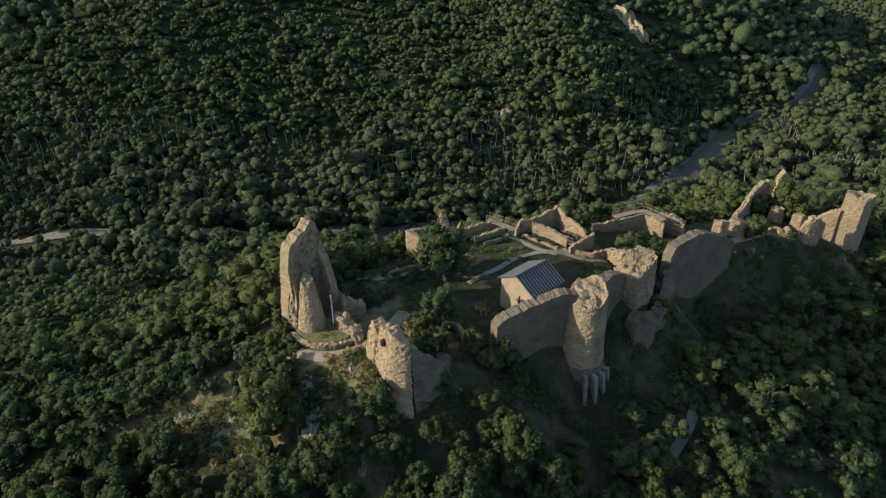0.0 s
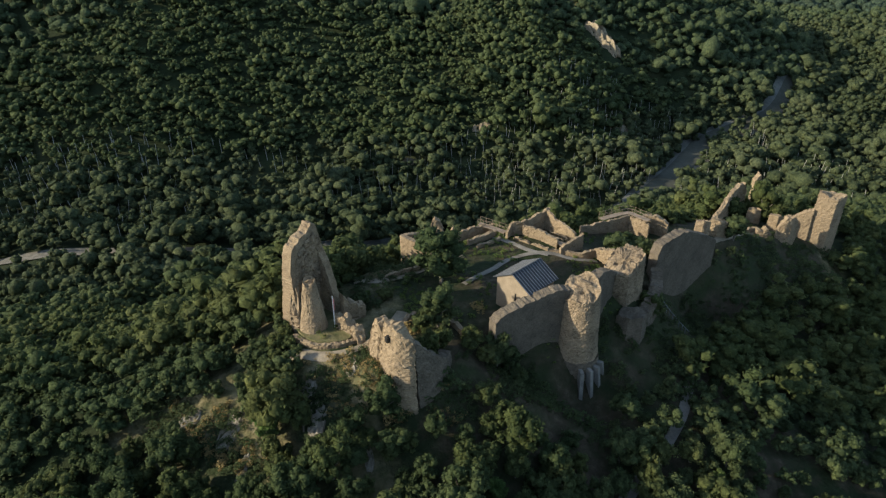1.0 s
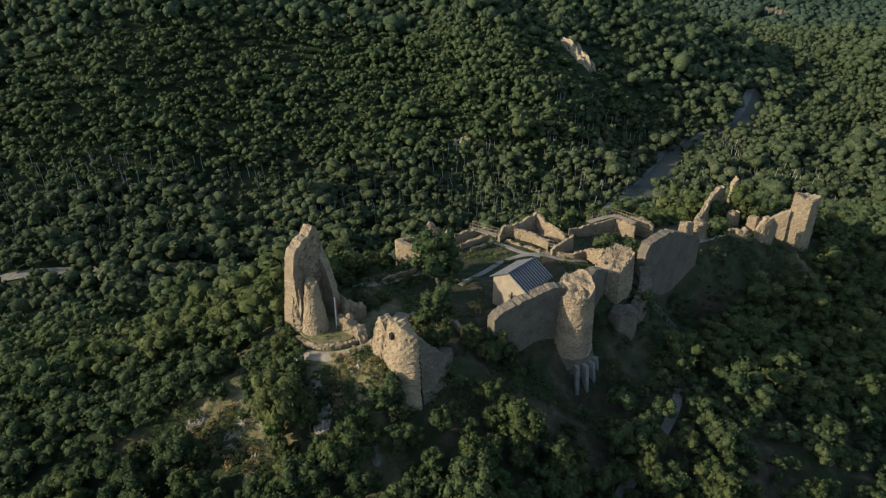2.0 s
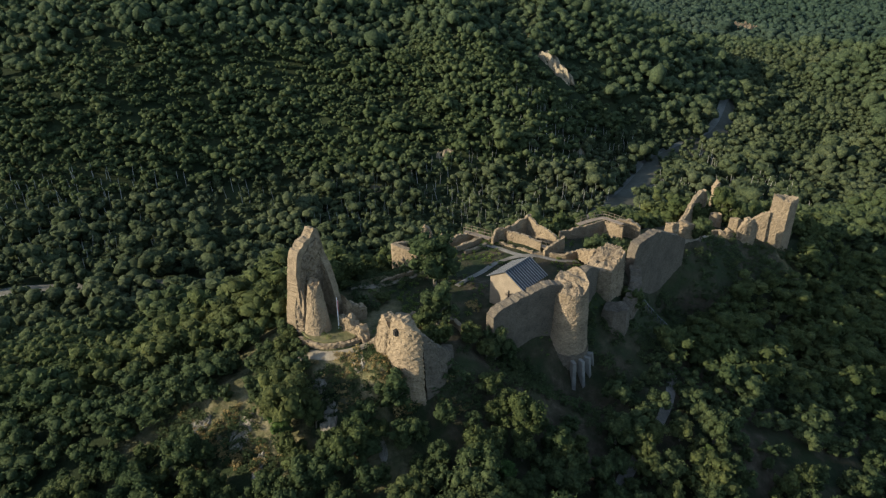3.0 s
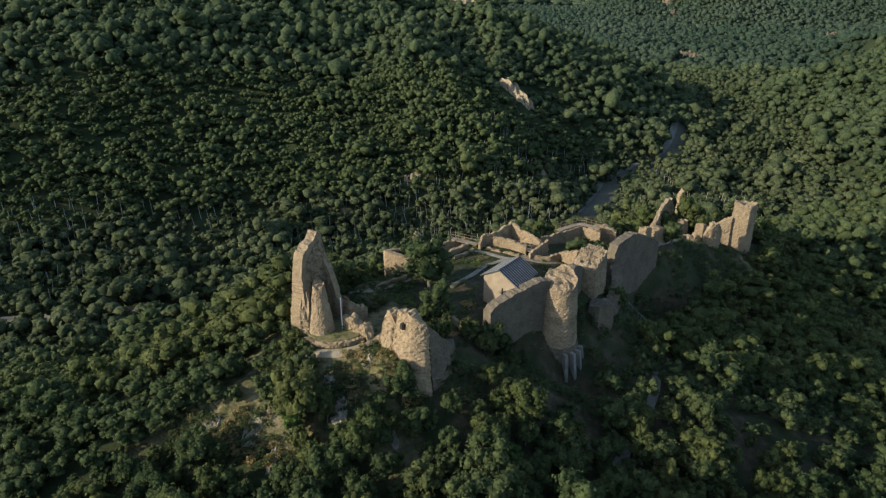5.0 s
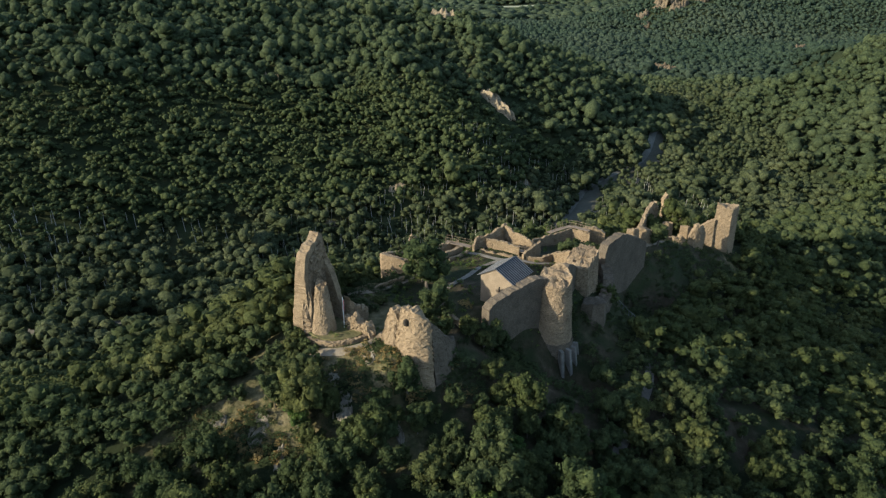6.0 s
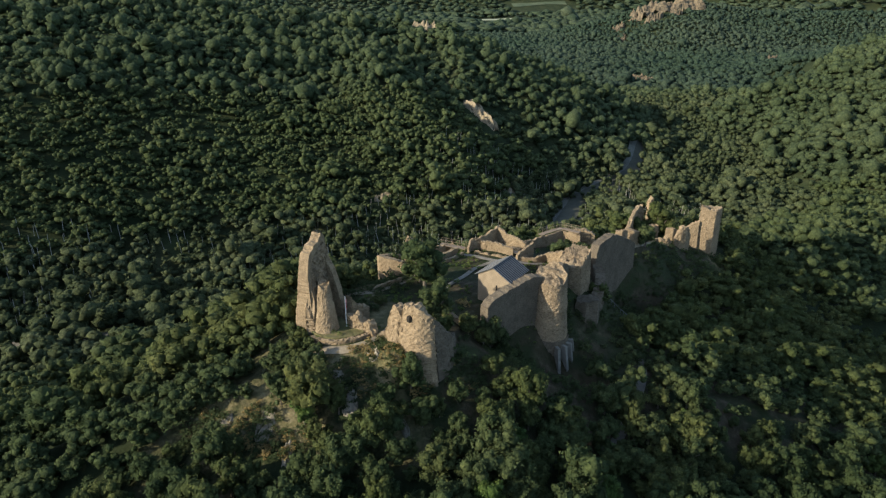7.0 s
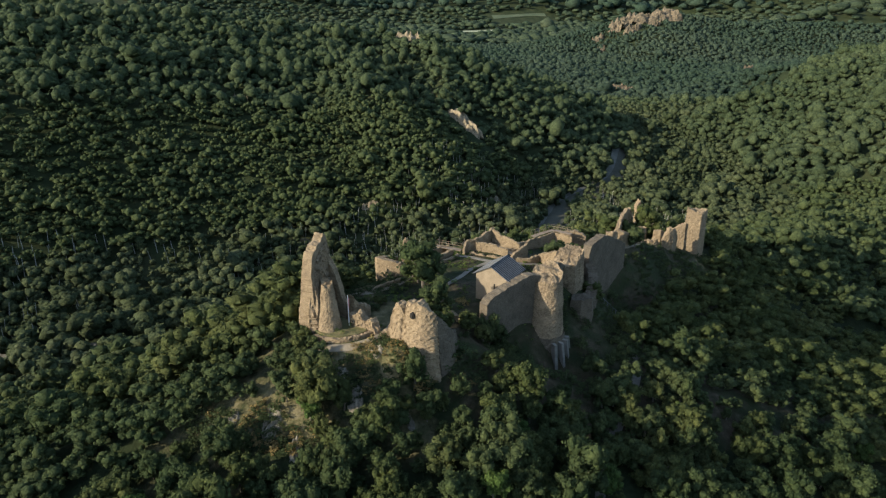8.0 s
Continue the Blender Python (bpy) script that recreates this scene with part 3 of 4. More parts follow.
for k in range(5):
    tube(bm, (0.07 + 0.03 * (k % 2), 0.02, 4.2 - 0.32 * k), (0.1 - 0.03 * (k % 2), -0.02, 3.86 - 0.32 * k), 0.09 - 0.008 * k, 0.1 - 0.008 * k, 7)
part("flag", bm, CLOTH, flagpole, "furled red and white flag")

path_line = spline([(-19.0, 57.6), (-17.0, 56.9), (-14.0, 56.0), (-11.0, 56.4), (-9.0, 57.8), (-6.5, 61), (-5, 65)], 0.6)
v, q = ribbon(path_line, 1.6, 0.16, 5, seed=33)
path = part_mesh("footpath", mesh_np("footpath", v, q, smooth=True), EARTH)
tagged(path, "pale trodden earth footpath under the terrace", "footpath", kind="structure")

# ---- the gate bastion ----
bastion = empty("gate_bastion", -5, 53, -3, label="tall tapering stone bastion with a broken top and small window", category="bastion ruin")
under(ruin_wall("front_face", [(-9.3, 57.4, -1.0, 1.9), (-8.4, 56.5, -1.2, 2.4), (-7.9, 55.9, -1.5, 4.6), (-7.3, 55.1, -2, 6.8), (-6.8, 54.4, -2, 6.6), (-6.5, 54.0, -2.5, 5.8), (-6.1, 53.4, -2.5, 7.9),
                               (-5.4, 52.4, -3, 7.9), (-4.8, 51.7, -3.8, 7.8), (-4.1, 51.4, -4, 7.2), (-3.5, 51.5, -4, 6.4)], 1.3, batter=0.27, rag=0.3, rough=0.09, seed=21, label="tan tapering front face", category=""), bastion)
under(ruin_wall("side_wing", [(-3.6, 51.6, -4, 6.4), (-2.4, 52.1, -4, 4.8), (-1.0, 53.4, -4, 2.6), (-0.2, 55.0, -3, 1.4), (0.2, 56.8, -2, 0.8)], 1.25, batter=0.25, rag=0.3, rough=0.07, mat=SHADED_MASONRY, seed=20, label="side wing falling away, grey stone darkened for shade", category=""), bastion)
bm = bmesh.new()
# solid box standing slightly proud of the wall as the hole's shade
box(bm, -0.3, -0.5, -0.42, 0.3, 0.3, 0.42, pose(-6.12, 52.02, 6.3, 0, 0, -52))
bmesh.ops.bevel(bm, geom=bm.edges[:], offset=0.12, segments=2, affect='EDGES')
under(part("window_hole", bm, OPENING_SHADE, None, "small window hole shown by a solid dark box"), bastion)

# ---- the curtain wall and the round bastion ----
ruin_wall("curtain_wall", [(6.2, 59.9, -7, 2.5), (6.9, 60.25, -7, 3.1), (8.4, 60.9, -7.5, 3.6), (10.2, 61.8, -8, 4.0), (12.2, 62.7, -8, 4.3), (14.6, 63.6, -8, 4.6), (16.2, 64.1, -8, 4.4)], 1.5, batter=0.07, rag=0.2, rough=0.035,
          mat=SHADED_MASONRY, label="high stone curtain wall with a weathered top", category="castle wall", seed=22)
round_tower("round_bastion", 18.1, 63.8, 3.1, 2.3, -7.4, 4.3, "round stone bastion at the corner of the curtain wall", slope=(0.55, 0.75), rag=0.55, rough=0.06, mat=BROKEN, seed=23, category="bastion ruin", sides=96)
fin_group = "concrete fins under the round bastion"
for k, ang in enumerate((-86, -66, -47, -28)):
    a = radians(ang)
    bm = bmesh.new()
    vs = box(bm, -0.26, -0.2, 0, 0.26, 1.3, 5.6)
    for w in bm.verts:
        if w.co.z < 1 and w.co.y > 1:
            w.co.y += 0.9
    bmesh.ops.bevel(bm, geom=bm.edges[:], offset=0.04, segments=1, affect='EDGES')
    fin = part("support_fin", bm, CONCRETE)
    fin.matrix_world = pose(18.0 + 2.75 * math.cos(a), 63.7 + 2.75 * math.sin(a), -11.9, 0, 0, ang - 90)
    tagged(fin, "tall pale concrete fin propping the bastion foot", "buttress", fin_group)
round_tower("bastion_plinth", 18.2, 63.6, 3.2, 3.0, -13.5, -5.6, "stone plinth behind the concrete fins, darkened for shade", rag=0.2, rough=0.08, mat=SHADED_MASONRY, seed=24, category="plinth")
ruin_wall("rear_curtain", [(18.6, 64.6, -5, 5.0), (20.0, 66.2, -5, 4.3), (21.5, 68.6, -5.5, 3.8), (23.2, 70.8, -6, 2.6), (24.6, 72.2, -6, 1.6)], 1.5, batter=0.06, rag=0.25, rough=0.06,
          mat=SHADED_MASONRY, label="stone wall running back from the bastion, grey darkened for shade", category="castle wall", seed=25)
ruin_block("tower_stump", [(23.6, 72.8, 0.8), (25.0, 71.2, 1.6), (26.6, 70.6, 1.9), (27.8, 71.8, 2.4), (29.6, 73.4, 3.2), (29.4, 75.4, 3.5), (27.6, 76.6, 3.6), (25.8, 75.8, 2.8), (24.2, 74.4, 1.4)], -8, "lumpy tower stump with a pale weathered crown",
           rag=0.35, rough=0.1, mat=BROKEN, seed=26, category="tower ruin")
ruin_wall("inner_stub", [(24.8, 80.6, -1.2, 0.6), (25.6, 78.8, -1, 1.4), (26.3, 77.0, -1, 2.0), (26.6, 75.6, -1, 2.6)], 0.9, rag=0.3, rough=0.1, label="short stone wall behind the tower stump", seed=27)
ruin_block("lower_buttress", [(24.8, 68.2, -3.4), (26.0, 66.6, -2.9), (28.0, 66.6, -2.9), (29.2, 68.2, -3.2), (28.6, 69.8, -3.2), (26.0, 70.0, -3.2)], -10.5, "low stone buttress below the wall, grey darkened for shade", batter=0.06, rough=0.06, mat=SHADED_MASONRY, seed=28, category="buttress")
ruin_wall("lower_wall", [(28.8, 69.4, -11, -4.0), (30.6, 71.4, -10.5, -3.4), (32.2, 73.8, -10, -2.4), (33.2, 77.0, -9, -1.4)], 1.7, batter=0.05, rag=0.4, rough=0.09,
          mat=SHADED_MASONRY, label="lower stone wall linking the buttress and ridge, grey darkened for shade", category="castle wall", seed=29)
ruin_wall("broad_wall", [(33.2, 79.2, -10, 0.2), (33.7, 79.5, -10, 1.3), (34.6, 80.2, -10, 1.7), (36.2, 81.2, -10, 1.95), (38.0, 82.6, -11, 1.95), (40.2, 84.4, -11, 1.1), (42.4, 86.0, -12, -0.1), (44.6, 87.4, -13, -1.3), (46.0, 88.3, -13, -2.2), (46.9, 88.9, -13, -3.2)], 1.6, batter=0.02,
          rag=0.15, rough=0.03, mat=SHADED_MASONRY, label="broad stone wall with a rounded top, grey darkened for shade", category="castle wall", seed=30)

# ---- ruins along the ridge ----
ruin_block("masonry_block", [(45.4, 92.4, -2.0), (46.4, 91.8, -1.4), (47.9, 92.4, -1.6), (47.7, 93.6, -1.8), (46.2, 94.2, -2.0)], -6.5, "square block of fallen masonry on the ridge", seed=41, rough=0.08, category="masonry block")
ruin_block("masonry_block", [(49.4, 95.2, -2.6), (50.6, 94.4, -2.8), (52.4, 95.0, -3.5), (52.2, 96.0, -3.5), (50.4, 96.4, -2.8)], -7, "stone wall stub beside the ridge path", seed=42, rough=0.08, category="masonry block")
ruin_wall("curved_wall", [(52.5, 101.0, -9, -6.2), (55.5, 105.0, -10, -6.4), (58.5, 109.0, -10, -6.6), (61.4, 112.4, -11, -5.6), (63.2, 114.0, -11, -4.7), (64.8, 114.8, -11, -4.8), (65.6, 115.0, -11, -7.0)], 0.8, rag=0.35, rough=0.1,
          label="curved ruined wall rising to a tan stub", seed=43)
ruin_wall("stone_spike", [(68.0, 117.0, -13, -4.6), (68.9, 117.2, -13, -4.0), (69.6, 117.4, -13, -5.6)], 1.0, rag=0.5, rough=0.15, label="thin upright spike of ruined masonry", category="wall remnant", seed=44)
ruin_block("masonry_block", [(64.2, 110.0, -8.6), (65.4, 109.2, -8.3), (66.8, 109.6, -8.6), (66.4, 110.8, -8.6), (65.0, 111.2, -8.6)], -12, "squat square pier of pale stone", rough=0.07, rag=0.2, seed=45, category="masonry block")
ruin_block("masonry_block", [(67.6, 107.8, -8.9), (69.0, 106.9, -8.7), (70.4, 107.4, -9.0), (69.9, 108.5, -9.0), (68.4, 108.8, -8.9)], -12.5, "squat square pier of pale stone", rough=0.07, rag=0.2, seed=46, category="masonry block")
ruin_wall("wall_fragment", [(62.0, 101.5, -17, -8.6), (63.3, 101.2, -17, -8.0), (64.6, 101.8, -17, -9.0)], 1.5, batter=0.05, rag=0.4, rough=0.12, label="narrow grey wall fragment on the ridge edge", seed=47)
ruin_wall("wall_fragment", [(66.4, 102.4, -17, -9.0), (67.4, 102.0, -17, -6.6), (68.6, 102.2, -17, -6.2), (70.0, 103.4, -17, -7.6), (71.2, 104.6, -17, -9.6)], 1.4, batter=0.05, rag=0.4, rough=0.12, label="jagged grey wall fragment beside the far tower", seed=48)
ruin_block("ridge_tower", [(76.4, 107.7, -3.4), (77.8, 106.7, -4.6), (79.3, 105.8, -4.9), (80.6, 106.4, -4.8), (82.0, 107.1, -4.3), (81.4, 108.6, -4.6), (80.4, 109.9, -5.0), (78.2, 109.8, -4.6)], -18.5, "tall square corner of a stone tower at the ridge end",
           batter=0.02, rag=0.3, rough=0.06, seed=49, category="tower ruin")
ruin_wall("wall_fragment", [(73.4, 109.1, -17, -10.0), (74.4, 108.6, -17, -9.2), (75.4, 108.1, -17, -8.2), (76.4, 107.6, -17, -7.4)], 1.2, batter=0.04, rag=0.35, rough=0.08, label="stepped stub of wall joined to the far tower", seed=52)
ruin_wall("low_parapet", [(55, 98.5, -9, -6.9), (59, 101, -10, -8.2), (63, 104, -12, -9.4)], 0.7, rag=0.2, label="low worn parapet along the ridge path", seed=50)

# ---- the rooms at the back of the court ----
ruin_wall("back_tower", [(-1.2, 85.0, -4.5, 1.2), (-3.6, 84.2, -4.5, 1.8), (-5.2, 82.7, -4.5, 2.3), (-5.1, 82.1, -4.5, 2.5), (-3.6, 81.1, -4.5, 2.3), (-1.8, 80.2, -4.5, 1.9), (-1.2, 80.4, -4.5, 1.7), (-0.2, 82.4, -4.5, 1.3), (0.4, 84.2, -4.5, 0.9)], 0.8, rag=0.15, rough=0.04,
          label="smooth-faced square stone tower, roofless", category="tower ruin", seed=51)
ruin_wall("stone_spike", [(-1.0, 81.9, -1, 3.8), (-0.4, 81.8, -1, 5.7), (0.5, 81.8, -1, 5.5), (1.0, 81.8, -1, 3.8)], 0.7, rag=0.4, rough=0.14, label="slim jagged pillar of masonry above the court", category="wall remnant", seed=53)
ruin_wall("stone_spike", [(2.0, 83.0, -1, 2.0), (2.6, 83.0, -1, 3.2), (3.3, 83.2, -1, 1.8)], 0.7, rag=0.3, rough=0.12, label="rounded stone stub beside the pillar", category="wall remnant", seed=54)
for k, (pts, th, text) in enumerate((
        ([(3.0, 85.2, -0.6, 0.9), (5.2, 86.4, -0.6, 1.1), (7.8, 88.2, -0.6, 1.0), (9.5, 88.4, -0.6, 0.9)], 0.6, "long low stone wall along the north walk"),
        ([(5.0, 83.6, -0.6, 0.7), (7.4, 84.8, -0.6, 0.8), (9.6, 86.4, -0.6, 0.8)], 0.7, "low footing of a ruined room"),
        ([(6.2, 82.4, -0.6, 0.4), (8.4, 83.4, -0.6, 0.4), (10.4, 84.8, -0.6, 0.5)], 0.6, "low footing of a ruined room"),
        ([(11.2, 84.7, -0.6, 1.4), (12.0, 85.9, -0.6, 2.2), (14.2, 86.2, -0.6, 2.5), (16.4, 87.7, -0.6, 2.7), (18.7, 89.2, -0.6, 3.3)], 0.5, "tall side wall of a roofless stone room"),
        ([(14.0, 85.5, -0.6, 2.3), (16.2, 83.8, -0.6, 2.0), (18.8, 81.8, -0.6, 1.5)], 0.65, "thick tan wall between two roofless rooms"),
        ([(18.2, 88.6, -0.8, 3.2), (19.4, 86.8, -0.8, 2.3), (20.6, 85.4, -0.8, 2.1), (22.0, 83.8, -0.8, 1.3)], 0.5, "broken end wall of a roofless room"),
        ([(22.8, 82.5, -0.8, 1.9), (20.8, 81.3, -0.8, 1.5), (18.9, 80.3, -0.8, 0.8)], 0.6, "stubby stone wall at the room corner"),
        ([(12.4, 84.4, -0.6, 0.6), (14.4, 82.8, -0.6, 0.5), (17.2, 80.8, -0.6, 0.4)], 0.55, "low footing below the room wall"),
        ([(24.5, 90.2, -3.5, -1.0), (29, 92, -3.5, -1.0), (33.8, 93.8, -4, -0.9)], 0.5, "long back wall under the railed walkway"),
        ([(34.0, 93.6, -4.5, -0.9), (35.4, 92.2, -4.5, -1.0), (36.6, 91.0, -4.5, -1.4)], 0.5, "end wall of the sunken yard"),
        ([(36.5, 94.4, -4.5, -1.2), (38.6, 93.4, -4.5, -0.8), (40.4, 92.2, -5, -1.8)], 1.0, "eroded wall end behind the walkway"),
        ([(-4.9, 61.6, 0, 1.0), (-4.2, 63.0, 0, 1.4), (-3.4, 64.2, 0, 1.0)], 0.7, "short tan wall inside the gate"),
        ([(1.0, 62.8, -0.4, 0.9), (2.0, 61.4, -0.4, 1.1), (2.9, 60.0, -0.6, 0.8)], 0.7, "low broken wall across the court"),
        ([(-8.4, 73.6, -0.4, 0.5), (-5.6, 74.6, -0.4, 0.7), (-2.6, 76.4, -0.4, 0.9)], 0.5, "low kerb wall along the court edge"),
        ([(26.8, 79.4, -1.2, 0.6), (24.8, 80.6, -1.2, 0.3), (22.3, 79.7, -1.2, 0.2), (19.6, 80.4, -1.2, 0.2), (17.1, 81.0, -1.2, 0.2)], 0.6, "curving low wall beside the court path"))):
    ruin_wall("low_wall", pts, 0.8 * th, rag=0.2, rough=0.06, label=text, seed=60 + k)

for name, pts, w, mat, text in (("court_path", [(3.5, 72.0), (5.3, 73.7), (8, 76), (10.5, 78.5), (14, 80), (17.5, 80.2), (21, 79.2), (24.6, 79.4)], 0.8, PATH_SOIL, "gravel path winding through the court"),
                                ("court_path", [(-12, 72.6), (-8, 73.0), (-4, 75), (0, 78), (4, 80)], 1.2, EARTH, "earth path across the grassy court"),
                                ("court_path", [(8, 87), (11, 84), (14, 81), (17, 79.8)], 0.8, PATH_SOIL, "gravel path between the ruined rooms"),
                                ("ridge_path", [(40, 90), (45, 91), (50, 93.2), (55, 97), (60, 101), (65, 105)], 1.4, EARTH, "ochre earth path along the ridge")):
    v, q = ribbon(spline(pts, 0.6), w, 0.14, 4, seed=34)
    tagged(part_mesh(name, mesh_np(name, v, q, smooth=True), mat), text, "footpath", kind="structure")


def railing(points, label):
    """A timber-decked walkway with steel rails on both sides."""
    thing = empty("walkway", 0, 0, 0, label=label, category="walkway")
    line = spline(points, 1.6)
    d = np.gradient(line[:, :2], axis=0)
    d /= np.linalg.norm(d, axis=1)[:, None]
    side = np.stack((-d[:, 1], d[:, 0]), -1)
    bm = bmesh.new()
    for a, b, s0, s1 in zip(line[:-1], line[1:], side[:-1], side[1:]):
        q8 = []
        for pz, sz in ((a, s0), (b, s1)):
            for u in (-0.55, 0.55):
                for h in (-0.08, 0.0):
                    q8.append(bm.verts.new((pz[0] + sz[0] * u, pz[1] + sz[1] * u, pz[2] + h)))
        for f in ((1, 3, 7, 5), (0, 4, 6, 2), (0, 1, 5, 4), (2, 6, 7, 3)):
            bm.faces.new([q8[n] for n in f])
    part("deck", bm, TIMBER, thing)
    for u in (-0.55, 0.55):
        for h in (0.55, 1.05):
            rings = []
            for a, s0 in zip(line, side):
                c0 = np.array([a[0] + s0[0] * u, a[1] + s0[1] * u, a[2] + h])
                rings.append([c0 + 0.022 * (math.cos(k) * np.array([s0[0], s0[1], 0]) + math.sin(k) * np.array([0, 0, 1])) for k in np.arange(6) * math.pi / 3])
            i = np.arange(len(rings) * 6).reshape(-1, 6)
            j = np.roll(i, -1, 1)
            part_mesh("rail", mesh_np("rail", np.concatenate(rings), np.stack((i[:-1], j[:-1], j[1:], i[1:]), -1).reshape(-1, 4)), TIMBER, thing)
        for a, s0 in zip(line, side):
            bm = bmesh.new()
            tube(bm, (a[0] + s0[0] * u, a[1] + s0[1] * u, a[2] - 0.4), (a[0] + s0[0] * u, a[1] + s0[1] * u, a[2] + 1.08), 0.03, sides=5)
            part("post", bm, TIMBER, thing)
    return thing


v, q = ribbon(spline([(35.5, 64.5), (33.5, 60.5), (31.0, 56.2), (26.5, 50.5), (21.5, 45.9), (16.5, 40), (12.5, 34.5), (9, 28)], 0.8), 1.3, 0.14, 4, seed=37)
tagged(part_mesh("slope_path", mesh_np("slope_path", v, q, smooth=True), PATH_SOIL), "narrow grey footpath through the slope trees", "footpath", kind="structure")
railing([(28.6, 92.8, -0.95), (31, 93.8, -0.85), (33.8, 94.6, -0.75), (35.2, 93.2, -0.75), (36.6, 91.6, -0.8)], "railed timber walkway on the back wall")
railing([(7.2, 88.6, 0.9), (9.0, 87.6, 0.7), (11.2, 86.2, 0.5)], "short railed timber walkway between rooms")
railing([(17.6, 83.4, 0.6), (19.8, 81.6, 0.6)], "small railed timber bridge between rooms")


def fence(points, label):
    """A sloping handrail on posts beside steps."""
    thing = empty("handrail", *points[0], label=label, category="handrail")
    line = [Vector(q) - Vector(points[0]) for q in points]
    for a, b_ in zip(line[:-1], line[1:]):
        bm = bmesh.new()
        tube(bm, a + Vector((0, 0, 1.0)), b_ + Vector((0, 0, 1.0)), 0.06, sides=6)
        part("rail", bm, STEEL, thing)
        for k in range(3):
            at = a.lerp(b_, k / 3)
            bm = bmesh.new()
            tube(bm, at + Vector((0, 0, -0.3)), at + Vector((0, 0, 1.0)), 0.06, sides=6)
            part("post", bm, STEEL, thing)
    return thing


fence([(34.5, 76.3, lay(34.5, 76.3)), (35.8, 75.4, lay(35.8, 75.4)), (37.2, 74.5, lay(37.2, 74.5)), (38.6, 73.6, lay(38.6, 73.6))], "pale handrail beside steps down the steep slope")


# ---- the roofed house ----
def house():
    thing = empty("stone_house", 9.3, 65.2, -0.2, label="small pale stone house with a dark ribbed metal roof", category="house")
    turn = 41.0
    thing.matrix_world = pose(9.3, 65.2, -0.2, 0, 0, turn)
    length, half, eave, apex = 5.3, 2.65, 4.45, 5.95
    # gable walls: x along the ridge, y across
    for x0, x1 in ((0.0, 0.45), (length - 0.45, length)):
        bm = bmesh.new()
        outline = [(-half, 0), (half, 0), (half, eave), (0, apex), (-half, eave)]
        a = [bm.verts.new((x0, y, z)) for y, z in outline]
        b = [bm.verts.new((x1, y, z)) for y, z in outline]
        bm.faces.new(a[::-1])
        bm.faces.new(b)
        for n in range(5):
            bm.faces.new((a[n], a[(n + 1) % 5], b[(n + 1) % 5], b[n]))
        bmesh.ops.recalc_face_normals(bm, faces=bm.faces[:])
        part("gable_wall", bm, PLASTER, thing)
    for y0, y1 in ((-half, -half + 0.45), (half - 0.45, half)):
        bm = bmesh.new()
        box(bm, 0.453, y0, 0, length - 0.453, y1, eave - 0.02)
        part("side_wall", bm, PLASTER, thing)
    rise = math.atan2(apex - eave, half)
    slope = (half + 0.45) / math.cos(rise)
    for sgn in (1, -1):
        m = Matrix.Translation((0, 0, apex + 0.06)) @ pose(0, 0, 0, -math.degrees(rise) if sgn > 0 else math.degrees(rise))
        bm = bmesh.new()
        lo, hi = (0.02, slope) if sgn > 0 else (-slope, -0.02)
        box(bm, -0.25, lo, 0, length + 0.25, hi, 0.05, m)
        sheet = part("roof_slope", bm, SHEET, thing, "dark ribbed metal roof sheet")
        for k in range(13):
            bm = bmesh.new()
            x = -0.22 + k * (length + 0.44) / 12
            box(bm, x - 0.035, lo, 0.052, x + 0.035, hi, 0.13, m)
            part("rib", bm, LIT_RIB, sheet)
    bm = bmesh.new()
    box(bm, -0.27, -0.12, apex + 0.1, length + 0.27, 0.12, apex + 0.2)
    bmesh.ops.bevel(bm, geom=bm.edges[:], offset=0.03, segments=1, affect='EDGES')
    part("ridge_cap", bm, SHEET, thing)
    # thin slab on the gable face, coloured as the slit's inner shade
    win = bmesh.new()
    box(win, -0.02, -0.75, 2.1, 0.02, -0.5, 3.3)
    slit = part("window_slit", win, OPENING_SHADE, thing, "narrow window slit shown by a dark slab")
    bm = bmesh.new()
    box(bm, -0.05, -1.6, 0.2, -0.003, -0.9, 1.9)
    part("door", bm, TIMBER, thing, "plain weathered timber door")
    return thing


house()


# ---- trees ----
rng = np.random.default_rng(7)


def leaves_on(centres, radii, count, size, rng, squash=0.8):
    """Leaf tufts as small blades scattered over lumps: vertices and quads."""
    k = rng.choice(len(centres), count, p=radii ** 2 / (radii ** 2).sum())
    d = rng.normal(size=(count, 3))
    d /= np.linalg.norm(d, axis=1)[:, None]
    d[:, 2] = np.where(d[:, 2] < -0.35, -d[:, 2], d[:, 2])
    r = radii[k] * rng.uniform(0.78, 1.08, count)
    p = centres[k] + d * r[:, None] * np.array([1, 1, squash])
    nrm = d * 0.35 + rng.normal(size=(count, 3)) * 0.45
    nrm[:, 2] += 0.6
    nrm /= np.linalg.norm(nrm, axis=1)[:, None]
    ref = rng.normal(size=(count, 3))
    u = np.cross(nrm, ref)
    u /= np.linalg.norm(u, axis=1)[:, None]
    w = np.cross(nrm, u)
    s = size * rng.uniform(0.6, 1.3, count)[:, None]
    e = rng.uniform(0.55, 1.0, count)[:, None]
    tri = np.stack((p - u * s, p + u * s * 0.5 - w * s * e, p + u * s * 0.6 + w * s * e), 1)
    return tri.reshape(-1, 3), np.arange(count * 3).reshape(-1, 3)


def ico_core(sub):
    bm = bmesh.new()
    bmesh.ops.create_icosphere(bm, subdivisions=sub, radius=1.0)
    v = np.array([w.co[:] for w in bm.verts])
    f = np.array([[w.index for w in t.verts] for t in bm.faces])
    bm.free()
    return v, f


CORE1 = ico_core(1)


